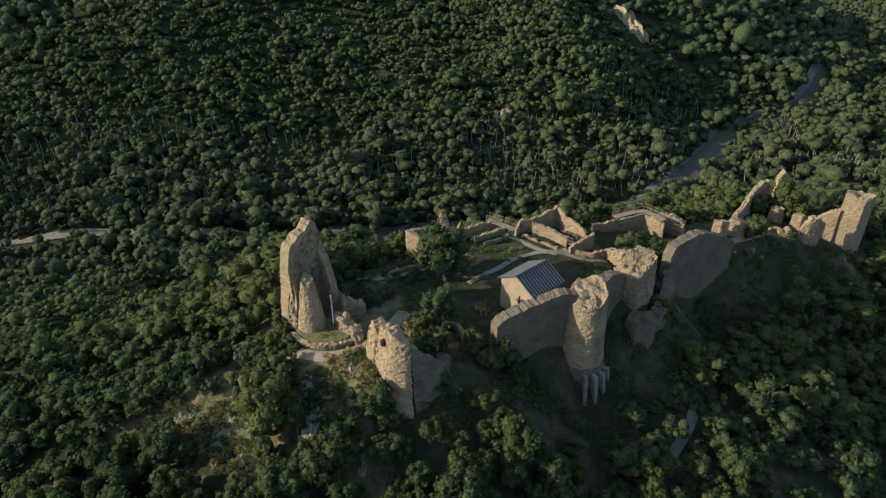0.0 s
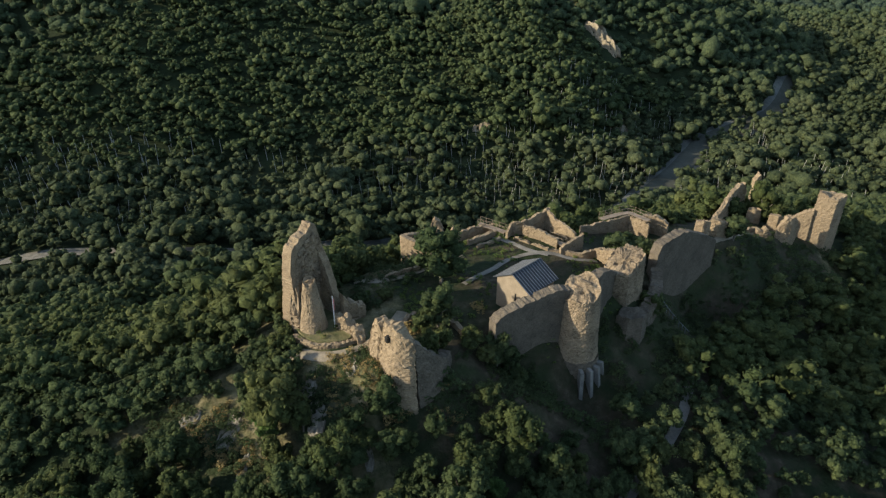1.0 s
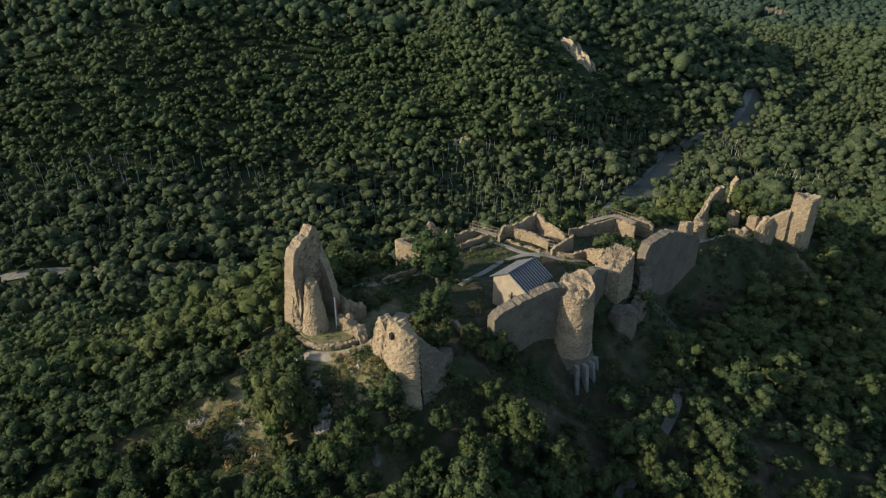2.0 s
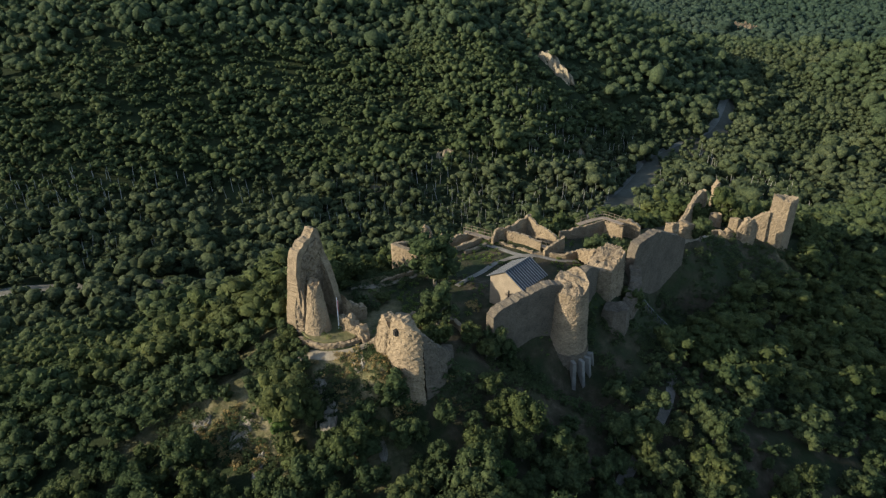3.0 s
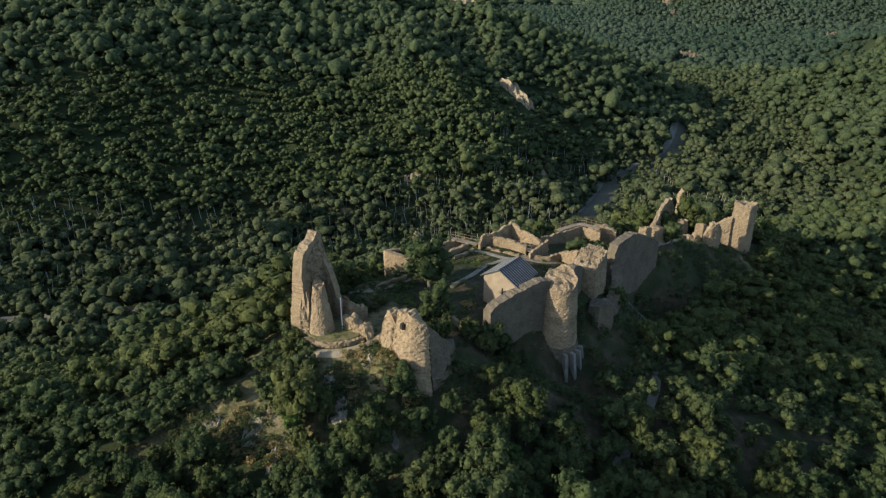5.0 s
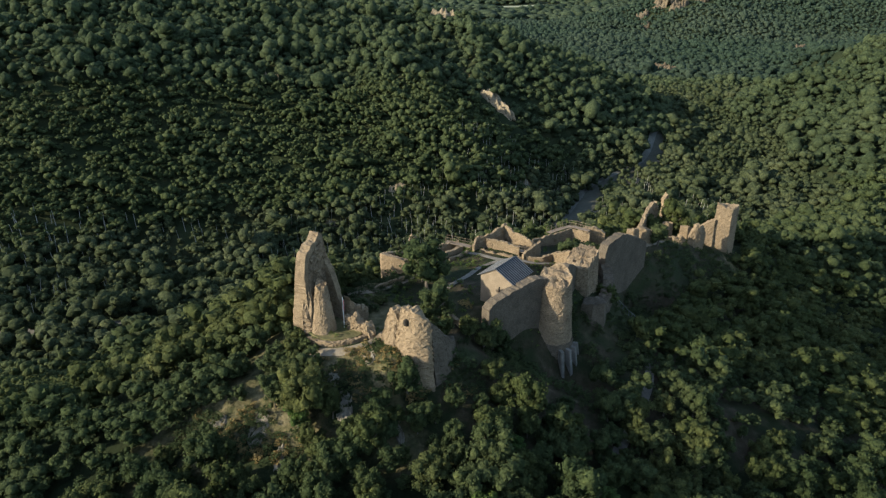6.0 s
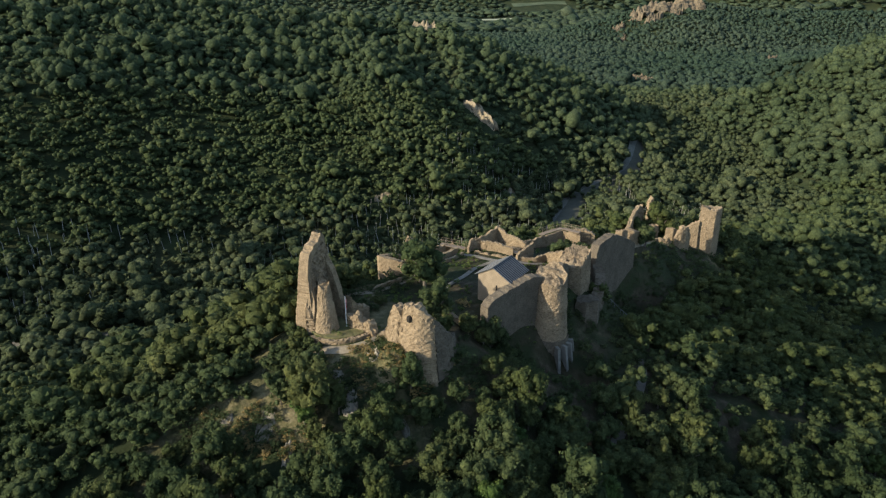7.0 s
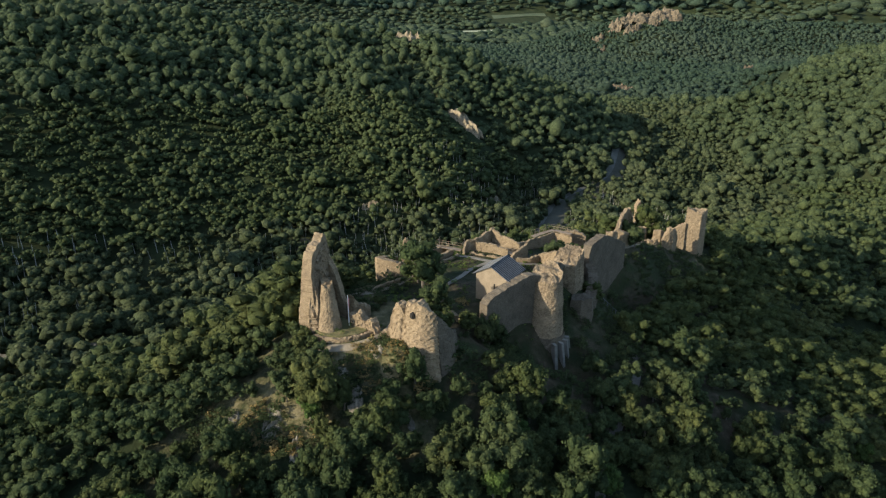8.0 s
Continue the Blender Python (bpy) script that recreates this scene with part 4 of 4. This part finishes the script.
def crown(rng, lumps, leaves, size, core, height=1.0, full=0.9):
    """A crown about 2 wide whose foot is at z 0: rounded lobes of foliage round a heart, with leaf tufts over them."""
    n = lumps
    a = np.arange(n) * 2.4 + rng.uniform(0, 0.9, n)
    h = rng.uniform(0.12, 0.95, n)
    reach = np.sqrt(np.clip(1 - ((h - 0.42) / 0.72) ** 2, 0.05, 1)) * rng.uniform(0.3, 0.85, n)
    c = np.stack((reach * np.cos(a), reach * np.sin(a), 0.35 + h * 1.35 * height), -1)
    r = rng.uniform(0.75, 1.25, n) * (0.3 + 0.5 / max(n, 1))
    c = np.concatenate((c, [[0, 0, 0.9 * height]]))
    r = np.concatenate((r, [0.5 + 0.6 / (n + 2)]))
    lv, lq = leaves_on(c, r, leaves, size, rng)
    cv, cf = core
    if not len(cf):
        return lv, lq, cv, cf
    lobes = [cv * (1 + 0.2 * rng.normal(size=(len(cv), 1)).clip(-1.5, 1.5)) * r_ * full * rng.uniform(0.75, 1.15, 3) * np.array([1, 1, 0.85]) + c_ for c_, r_ in zip(c, r)]
    return lv, lq, np.concatenate(lobes), np.concatenate([cf + k * len(cv) for k in range(n + 1)])


def stand(trees, kinds, name, mat, label):
    """Many trees as one mesh: rows of x, y, z, radius, height factor, turn."""
    vs, qs, ts, base = [], [], [], 0
    pick = rng.integers(0, len(kinds), len(trees))
    for k, (lv, lq, hv, hf) in enumerate(kinds):
        rows = trees[pick == k]
        if not len(rows):
            continue
        ca, sa_ = np.cos(rows[:, 5]), np.sin(rows[:, 5])
        for tv, tf, out in ((lv, lq, qs), (hv, hf, ts)):
            if not len(tf):
                continue
            x = (tv[None, :, 0] * ca[:, None] - tv[None, :, 1] * sa_[:, None]) * rows[:, 3:4] + rows[:, 0:1]
            y = (tv[None, :, 0] * sa_[:, None] + tv[None, :, 1] * ca[:, None]) * rows[:, 3:4] + rows[:, 1:2]
            z = tv[None, :, 2] * (rows[:, 3] * rows[:, 4])[:, None] + rows[:, 2:3]
            vs.append(np.stack((x, y, z), -1).reshape(-1, 3))
            out.append((tf[None] + (np.arange(len(rows)) * len(tv))[:, None, None] + base).reshape(-1, tf.shape[1]))
            base += len(rows) * len(tv)
    ob = part_mesh(name, mesh_np(name, np.concatenate(vs), *([np.concatenate(o) for o in (qs, ts) if o]), smooth=True), mat)
    return tagged(ob, label, "trees", kind="stuff")


def scatter(x0, x1, y0, y1, spacing, seed):
    r = np.random.default_rng(seed)
    X, Y = np.meshgrid(np.arange(x0, x1, spacing), np.arange(y0, y1, spacing))
    X = X + (np.arange(X.shape[0]) % 2)[:, None] * spacing * 0.5 + r.uniform(-0.42, 0.42, X.shape) * spacing
    Y = Y + r.uniform(-0.42, 0.42, X.shape) * spacing
    return X.ravel(), Y.ravel()


YARD = [(-18.5, 62.5, 2.6), (-15.5, 60, 4.2), (-10, 60, 5), (-4, 66, 8), (8, 73, 14), (18, 80, 13), (28, 84, 11), (40, 90, 7), (52, 97, 6.5), (66, 106, 7), (80, 107, 4)]
BARE = [(-33, 52.5, 2.8), (-26, 50.5, 3.0), (-22, 46.5, 2.2), (-24.5, 48.3, 2.4), (-29.8, 51.6, 2.2), (-15, 53.5, 3.2), (-11.5, 54, 3.2), (-12, 50.8, 2.2), (-8.5, 50.5, 1.8), (-14.5, 49.5, 1.2), (-12, 46.5, 1.0), (-33.5, 49, 1.4), (-3.3, 47.6, 1.0), (4, 55, 3.2), (10, 57.5, 4.0), (14, 56, 4.0), (18, 57, 4.0), (19.5, 59.5, 3.4), (21, 57, 2.5), (19, 53.5, 3.4), (15.5, 53.5, 3.0), (22, 60, 3.0), (30, 56.5, 1.2), (33, 60, 1.2), (28, 50, 1.2), (24, 44, 1.2), (20, 38, 1.2), (-4.5, 48.5, 2.3), (-7.5, 52, 2.3), (0.5, 51.5, 3.0), (9, 54, 3.5), (-9, 56, 3.0), (-6, 77, 5.0), (-4, 80.5, 3.5), (-12, 69, 5.0),
        (24, 64, 4.0), (31, 67, 3.6), (37, 74, 5.0), (45, 80, 5.0), (53, 87, 5.5), (61, 93, 6.0), (70, 98, 7.0), (79, 101, 5.0)]


SCARS = [(99, 372, 9), (103, 363, 10), (106, 355, 9), (107, 347, 8), (110, 340, 6), (-31, 390, 5), (-28, 386, 4), (104, 521, 14), (119, 519, 13), (132, 517, 11), (102, 301, 5), (-6, 272, 4), (28, 289, 4), (86, 420, 7), (80, 404, 6), (95, 410, 5), (845, 1332, 50), (905, 1316, 38), (795, 1336, 30), (800, 1284, 28), (850, 1280, 18), (735, 1320, 18), (700, 1242, 14), (763, 888, 14), (812, 843, 16), (447, 748, 18)]


# clear strip along the track and the river: x, y, width on the near bank, width on the far bank
OPEN = [(-900, 60, 6, 4), (-220, 190, 5, 3), (-162, 200, 8, 3), (-140, 203, 5, 3), (-123, 206, 2, 3), (-95, 206, 2, 3), (-80, 204, 8, 3), (-60, 201, 8, 3), (-42, 199, 7, 3), (30, 212, 8, 6), (80, 226, 6, 7), (105, 252, 7, 7), (122, 274, 8, 7), (140, 298, 6, 7), (150, 309, 1, 4), (168, 321, 0, 0),
        (192, 335, 0, 2), (203, 345, 6, 6), (218, 364, 5, 6), (229, 379, 1, 4), (246, 399, 4, 6), (250, 432, 1, 3), (270, 470, 0, 0), (290, 490, 0, 0), (400, 640, 2, 2)]


def keep_off(x, y):
    """True where trees may grow."""
    d, v, _ = along(x, y, YARD)
    ok = d > v[..., 0]
    for bx, by, br in BARE:
        ok &= np.hypot(x - bx, y - by) > br
    for bx, by, br in SCARS:
        ok &= np.hypot(x - bx, y - by) > br * (0.75 + 0.4 * vnoise(x / 6, y / 6, 0, 55))
    d, v, side = along(x, y, OPEN)
    ok &= (d > np.where(side < 0, v[..., 0], v[..., 1]) * (1 + 0.3 * vnoise(x / 9, y / 9, 0, 56))) | (y > 520)
    return ok


def grove(x, y, size, vary, seed, keep=None):
    r = np.random.default_rng(seed)
    ok = keep_off(x, y)
    if keep is not None:
        ok &= keep(x, y)
    x, y = x[ok], y[ok]
    s = size * np.exp(r.normal(size=len(x)) * vary) * (1 + 0.25 * vnoise(x / 25, y / 25, 0, seed))
    return np.stack((x, y, lie(x, y) - 0.15, s, r.uniform(0.75, 1.15, len(x)), r.uniform(0, 6.28, len(x))), -1)


def sector(a0, a1, d0, d1):
    def inside(x, y):
        d = np.hypot(x + 10, y + 15)
        a = np.degrees(np.arctan2(x + 10, y + 15))
        return (a > a0) & (a < a1) & (d >= d0) & (d < d1)
    return inside


def hidden_back(x, y):
    """The steep north flank of the castle hill."""
    d, _, side = along(x, y, CASTLE)
    return (side > 0) & (d > 30) & (y < 200) & (x < 70)


def tree_thing(kind, rng):
    """One tree: trunk with limbs, and a crown of leaf tufts; about 2 wide, foot at z 0."""
    thing = new("tree")
    bm = bmesh.new()
    lean_x, lean_y = rng.uniform(-0.12, 0.12, 2)
    tube(bm, (0, 0, -0.25), (lean_x, lean_y, 0.75), 0.085, 0.055, 7)
    for n in range(5):
        a = n * 1.26 + rng.uniform(0, 0.6)
        h = rng.uniform(0.35, 0.75)
        tube(bm, (lean_x * h, lean_y * h, h), (0.55 * math.cos(a), 0.55 * math.sin(a), h + rng.uniform(0.35, 0.7)), 0.04, 0.012, 5)
    part("trunk", bm, BARK, thing)
    lv, lq, hv, hf = crown(rng, 28, 1050, 0.074, CORE1, 1.0, 0.82)
    verts = np.concatenate((lv, hv))
    part_mesh("crown", mesh_np("crown", verts, lq, hf + len(lv), smooth=True), kind, thing)
    return thing


models = [tree_thing(LEAF, np.random.default_rng(100 + k)) for k in range(7)] + [tree_thing(LEAF_BRIGHT, np.random.default_rng(120))]
for t in models:
    tagged(t, "bushy green deciduous tree on the castle slope", "tree", "trees on the castle slope")
x, y = scatter(-62, 66, 33, 64, 2.75, 1)
close = grove(x, y, 1.6, 0.3, 2, lambda x, y: (y < 58) | (x < -24) | (x > 23))
order = np.argsort(close[:, 1] + np.abs(close[:, 0]) * 0.25)
things, rest = close[order[:285]], close[order[285:]]
used = set()
for n, (tx, ty, tz, s, h, turn) in enumerate(things):
    k = n * 5 % 7 if n % 23 else 7
    m = Matrix.LocRotScale((tx, ty, tz), Euler((0, 0, turn)), None)
    if k in used:
        ob = copy_thing(models[k], m)
    else:
        ob = models[k]
        ob.matrix_basis = m
        used.add(k)
    ob.scale = (s, s, s * h * 1.3)

# trees inside the walls, with four more added to the west to shade the court
for tx, ty, s, h, k in ((0.4, 72.6, 4.1, 1.15, 2), (0.2, 75.4, 2.6, 1.1, 4), (-0.4, 61.9, 2.6, 1.25, 1), (-2.2, 60.4, 1.7, 1.0, 3), (6.9, 58.9, 1.9, 1.5, 5), (31.5, 83.0, 2.6, 1.0, 0), (28.2, 82.0, 2.3, 0.95, 3), (34.0, 82.4, 2.2, 1.1, 6),
                        (54.0, 95.0, 2.6, 1.0, 4), (68.6, 112.4, 3.6, 1.45, 5), (9.6, 58.0, 1.2, 1.2, 0), (-19.4, 60.6, 1.1, 1.0, 3), (-18.7, 58.8, 1.0, 0.9, 5), (-20.2, 62.6, 1.3, 1.0, 1), (-17.6, 57.6, 0.8, 0.8, 2), (-20.6, 59.2, 1.3, 1.0, 4), (-21.6, 57.6, 1.3, 0.9, 0), (-20.2, 57.4, 1.0, 0.9, 6), (-22.6, 59.4, 1.5, 1.0, 2), (-23.2, 57.6, 1.3, 0.9, 5), (3.6, 58.8, 1.6, 1.1, 2), (5.4, 57.8, 1.4, 1.2, 6), (8.6, 59.2, 1.3, 1.6, 3),
                        # first four: added mostly out of sight behind the tower, to shade the court
                        (-16.6, 68.8, 3.0, 1.2, 1), (-16.8, 71.6, 3.1, 1.2, 3), (-16.4, 74.8, 2.9, 1.1, 5), (-19.0, 73.0, 3.2, 1.2, 6), (-10.4, 66.8, 1.3, 0.8, 4), (-7.4, 68.6, 1.1, 0.8, 0), (29.5, 84.6, 2.0, 0.9, 2)):
    ob = copy_thing(models[k], Matrix.LocRotScale((tx, ty, lay(tx, ty) - 0.1), Euler((0, 0, tx * 3.7)), None))
    ob.scale = (s, s, s * h)
    tagged(ob, "dark leafy tree growing among the ruins", "tree", "trees inside the walls")

kinds_near = [crown(np.random.default_rng(200 + k), 15, 300, 0.1, CORE1, 1.0, 0.86) for k in range(8)]
kinds_mid = [crown(np.random.default_rng(220 + k), 6, 40, 0.16, CORE1) for k in range(8)]
kinds_valley = [crown(np.random.default_rng(300 + k), 4, 34, 0.18, CORE1) for k in range(8)]
kinds_far = [crown(np.random.default_rng(240 + k), 1, 15, 0.22, CORE1) for k in range(8)]
kinds_lump = [crown(np.random.default_rng(260 + k), 0, 3, 0.3, CORE1) for k in range(6)]

stand(rest, kinds_near, "slope_trees", LEAF, "dense bushy trees covering the castle slope")
x, y = scatter(-130, 190, 25, 230, 3.9, 3)
stand(grove(x, y, 2.55, 0.26, 4, lambda x, y: sector(-50, 66, 0, 175)(x, y) & ~hidden_back(x, y) & ~((x > -62) & (x < 66) & (y < 64))), kinds_near, "hill_trees", LEAF, "thick deciduous woodland on the castle hill")


stand(grove(x, y, 2.6, 0.2, 14, lambda x, y: sector(-50, 66, 0, 175)(x, y) & hidden_back(x, y)), kinds_mid, "flank_trees", LEAF, "thick woodland on the far flank of the castle hill")


def valley_floor(x, y):
    return land(x, y) < -61


x, y = scatter(-300, 400, 100, 420, 4.8, 5)
stand(grove(x, y, 3.5, 0.22, 6, lambda x, y: sector(-44, 60, 175, 390)(x, y) & ~valley_floor(x, y)), kinds_mid, "hillside_trees", LEAF_HILL, "dense dark woodland on the opposite hillside")
x, y = scatter(-320, 700, 100, 620, 5.1, 7)
stand(grove(x, y, 3.7, 0.28, 8, lambda x, y: sector(-44, 60, 130, 740)(x, y) & valley_floor(x, y)), kinds_valley, "valley_trees", LEAF_PALE, "grey-green riverside trees on the valley floor")


def front_of_spur(x, y):
    d, _, side = along(x, y, SPUR)
    return (side < 0) | (d < 45) | (x > 120)


x, y = scatter(-500, 720, 160, 830, 5.7, 9)
stand(grove(x, y, 3.9, 0.22, 10, lambda x, y: sector(-40, 58, 390, 800)(x, y) & front_of_spur(x, y) & (~valley_floor(x, y) | (y > 600))), kinds_far, "distant_trees", LEAF_FAR, "continuous woodland on the distant slopes")
x, y = scatter(100, 1700, 400, 1900, 8.6, 11)
stand(grove(x, y, 5.2, 0.22, 12, lambda x, y: sector(4, 54, 800, 1720)(x, y)), kinds_lump, "far_woods", LEAF_HAZE, "far woods on the hills across the valley")


x, y = scatter(-600, 2900, 900, 3200, 33.0, 13)
stand(grove(x, y, 21.0, 0.2, 16, lambda x, y: sector(-9, 57, 1720, 3200)(x, y) & ~((x > 640) & (x < 1010) & (np.abs(y - 2400) < 210)) & ~((x > 990) & (x < 1310) & (np.abs(y - 2780) < 110))) * np.array([1, 1, 1, 1, 0.55, 1]), kinds_lump, "plain_woods", LEAF_HAZE, "far woods on the plain beyond the hills")

x, y = scatter(-900, 4300, 1400, 4500, 58.0, 21)
stand(grove(x, y, 37.0, 0.2, 22, lambda x, y: sector(-10, 58, 3200, 4600)(x, y)) * np.array([1, 1, 1, 1, 0.7, 1]), kinds_lump, "skyline_woods", LEAF_HAZE, "far woods on the skyline ridge")

# ---- pale trunks along the valley foot ----
x, y = scatter(-190, 190, 216, 330, 5.2, 17)
r = np.random.default_rng(18)
d, _, _ = along(x, y, [(a, b, 0) for a, b in VALLEY])
ok = (d > 7) & (d < 75) & (vnoise(x / 30, y / 30, 0, 19) > -0.3)
x, y = x[ok], y[ok] - 1.5
z, h = lie(x, y), r.uniform(4.5, 8.5, ok.sum())
ring = np.array([[0.16, 0, 0], [-0.08, 0.14, 0], [-0.08, -0.14, 0], [0.06, 0, 1], [-0.03, 0.05, 1], [-0.03, -0.05, 1]])
v = ring[None] * np.stack((np.full(len(x), 1.1), np.full(len(x), 1.1), h), -1)[:, None]
v[:, 3:, 0] += r.normal(size=(len(x), 1)) * 0.6
v[:, 3:, 1] += r.normal(size=(len(x), 1)) * 0.6
v += np.stack((x, y, z), -1)[:, None]
f = np.array([[0, 1, 4, 3], [1, 2, 5, 4], [2, 0, 3, 5]])
q = (f[None] + (np.arange(len(x)) * 6)[:, None, None]).reshape(-1, 4)
tagged(part_mesh("pale_trunks", mesh_np("pale_trunks", v.reshape(-1, 3), q), PALE_BARK), "slim pale trunks of riverside trees", "trunks", kind="stuff")

# ---- scrub ----
kinds_scrub = [crown(np.random.default_rng(280 + k), 7, 90, 0.17, (np.zeros((0, 3)), np.zeros((0, 3), int)), 0.7) for k in range(4)]


def scrub(x0, x1, y0, y1, spacing, size, seed, keep, name, mat, label):
    x, y = scatter(x0, x1, y0, y1, spacing, seed)
    ok = keep(x, y)
    x, y = x[ok], y[ok]
    r = np.random.default_rng(seed)
    rows = np.stack((x, y, lie(x, y) - 0.1, size * np.exp(r.normal(size=len(x)) * 0.35), r.uniform(0.5, 1.1, len(x)), r.uniform(0, 6.28, len(x))), -1)
    return stand(rows, kinds_scrub, name, mat, label)


def bare(x, y):
    inside = np.zeros(x.shape, bool)
    for bx, by, br in BARE:
        inside |= np.hypot(x - bx, y - by) < br
    d, _, _ = along(x, y, [(-26, 56.5, 0), (-21, 57.2, 0), (-14, 56, 0), (-9, 57.8, 0)])
    return inside & (d > 1.3) & (np.hypot(x - 18.8, y - 57.8) > 4.2) & (vnoise(x / 2.2, y / 2.2, 0, 77) > -0.35)


def court(x, y):
    d, v, _ = along(x, y, YARD)
    return (d < v[..., 0]) & (vnoise(x / 3.5, y / 3.5, 0, 78) > 0.25) & (np.hypot(x - 11, y - 66.5) > 5) & ((x > -9) | (y > 68))


def dry_side(x, y):
    near = np.hypot((x + 14) / 9, (y - 54) / 3.2) < 1
    brown = (np.hypot(x + 3.4, y - 61.5) < 1.6) | (np.hypot(x - 5.6, y - 66.3) < 1.5)
    return ((bare(x, y) | near) & (x < 2) & (y < 56) & (vnoise(x / 1.6, y / 1.6, 0, 79) > -0.15)) | brown


scrub(-38, 84, 34, 106, 0.85, 0.62, 61, bare, "low_scrub", LEAF, "low green scrub on the steep slope")
scrub(-24, 84, 58, 112, 1.0, 0.38, 62, court, "court_scrub", LEAF_BRIGHT, "patches of weeds and grass in the ruined court")
scrub(-40, 6, 40, 68, 0.5, 0.32, 63, dry_side, "dry_grass", STRAW, "dry yellow grass tufts on the bare slope")


# weeds on the terrace
r = np.random.default_rng(64)
x, y = scatter(-19, -11.5, 58.6, 63.5, 0.62, 64)
ok = (vnoise(x / 1.3, y / 1.3, 0, 65) > -0.1) & (np.hypot(x + 14.6, y - 62.1) > 2.0) & (np.hypot((x + 15.2) / 3.6, (y - 60.6) / 2.2) < 1)
x, y = x[ok], y[ok]
stand(np.stack((x, y, np.full(len(x), 1.35), r.uniform(0.22, 0.5, len(x)), r.uniform(0.5, 1.0, len(x)), r.uniform(0, 6.28, len(x))), -1), kinds_scrub, "terrace_weeds", LEAF_BRIGHT, "green weeds growing on the terrace")

# ---- rock outcrops ----
def outcrop(x, y, length, width, turn, high, label, seed, mat=None, n=26, lumpy=1.0):
    a = np.linspace(-1, 1, n)
    U, V = np.meshgrid(a, a)
    ca, s_ = math.cos(radians(turn)), math.sin(radians(turn))
    px, py = U * length / 2, V * width / 2
    X, Y = x + px * ca - py * s_, y + px * s_ + py * ca
    edge = np.clip(1.15 - (np.abs(U) ** 2.5 + np.abs(V) ** 2.5) + 0.35 * vnoise(U * 3, V * 3, 0, seed), 0, 1)
    lump = np.maximum(0, 0.5 + lumpy * (0.7 * vnoise(U * 3.1, V * 3.1, 1, seed + 1) + 0.5 * vnoise(U * 7, V * 7, 2, seed + 2)) + (1 - lumpy) * (0.3 + 0.5 * vnoise(U * 8, V * 1.2, 4, seed + 3)))
    Z = lie(X, Y) - 0.15 * high + high * (edge > 0) * np.minimum(1, edge * 3) * lump - 0.6 * high * (edge <= 0)
    i = np.arange(n * n).reshape(n, n)
    q = np.stack((i[:-1, :-1], i[:-1, 1:], i[1:, 1:], i[1:, :-1]), -1).reshape(-1, 4)
    ob = part_mesh("rock_outcrop", mesh_np("rock_outcrop", np.stack((X, Y, Z), -1).reshape(-1, 3), q), mat or ROCK)
    return tagged(ob, label, "rock outcrop")


for n, (x, y, l, w, t, h) in enumerate(((-16.2, 52.6, 3.0, 2.0, 10, 0.7), (-10.9, 53.9, 1.5, 2.4, 20, 0.8), (-24.8, 50.2, 2.2, 4.6, -20, 0.6), (-30.2, 52.3, 3.4, 1.8, 25, 0.5), (-14.6, 49.6, 2.2, 3.6, 0, 0.7), (-12.2, 46.8, 1.3, 2.6, 10, 0.7), (-22.5, 46.0, 1.2, 3.0, -15, 0.7), (-8.5, 45.0, 1.0, 2.4, 5, 0.7))):
    outcrop(x, y, l, w, t, h * 0.5, "pale limestone outcrop on the bare slope", 300 + n, LIMESTONE, 16)
for n, (x, y, l, w, t, h) in enumerate(((103, 364, 30, 10, -62, 4.5), (-31, 390, 9, 6, -50, 3), (104, 525, 20, 18, -10, 6), (119, 523, 16, 16, -30, 6), (132, 520, 14, 15, -40, 6), (102, 302, 14, 5, 10, 3), (-6, 273, 8, 3, 10, 2), (28, 290, 9, 4, 10, 2))):
    outcrop(x, y, l, w, t, h, "bare pale rock scar on the wooded hillside", 320 + n)
for n, (x, y, l, w, t, h) in enumerate(((86, 420, 20, 14, 20, 0.9), (80, 404, 16, 12, 0, 0.9), (95, 409, 14, 10, -30, 0.9))):
    outcrop(x, y, l, w, t, h, "dry grassy clearing on the wooded spur", 330 + n, TURF)
for n, (x, y, l, w, t, h) in enumerate(((845, 1354, 95, 56, -20, 23), (905, 1337, 72, 50, -25, 21), (795, 1354, 46, 46, 10, 19), (800, 1302, 46, 28, 20, 16), (850, 1298, 28, 20, 0, 13), (735, 1336, 32, 22, 30, 13), (700, 1256, 22, 16, 10, 12),
                                        (763, 888, 24, 14, 0, 11), (812, 843, 40, 10, 10, 9), (447, 748, 34, 12, -30, 11))):
    outcrop(x, y, l, w, t, h, "ochre limestone cliff on a distant wooded hill", 340 + n, CLIFF, 34, 0.6)
v, q = ribbon(spline([(700, 2510), (780, 2510), (860, 2500), (950, 2480)], 20), 110, 3.0, 4, seed=35)
tagged(part_mesh("field", mesh_np("field", v, q, smooth=True), MEADOW), "pale mown field on the far plain", "field", kind="structure")
v, q = ribbon(spline([(1040, 2842), (1120, 2832), (1210, 2826), (1285, 2815)], 20), 46, 3.0, 4, seed=38, wobble=0.7)
tagged(part_mesh("field", mesh_np("field", v, q, smooth=True), PASTURE), "green pasture on the far plain among woods", "field", kind="structure")
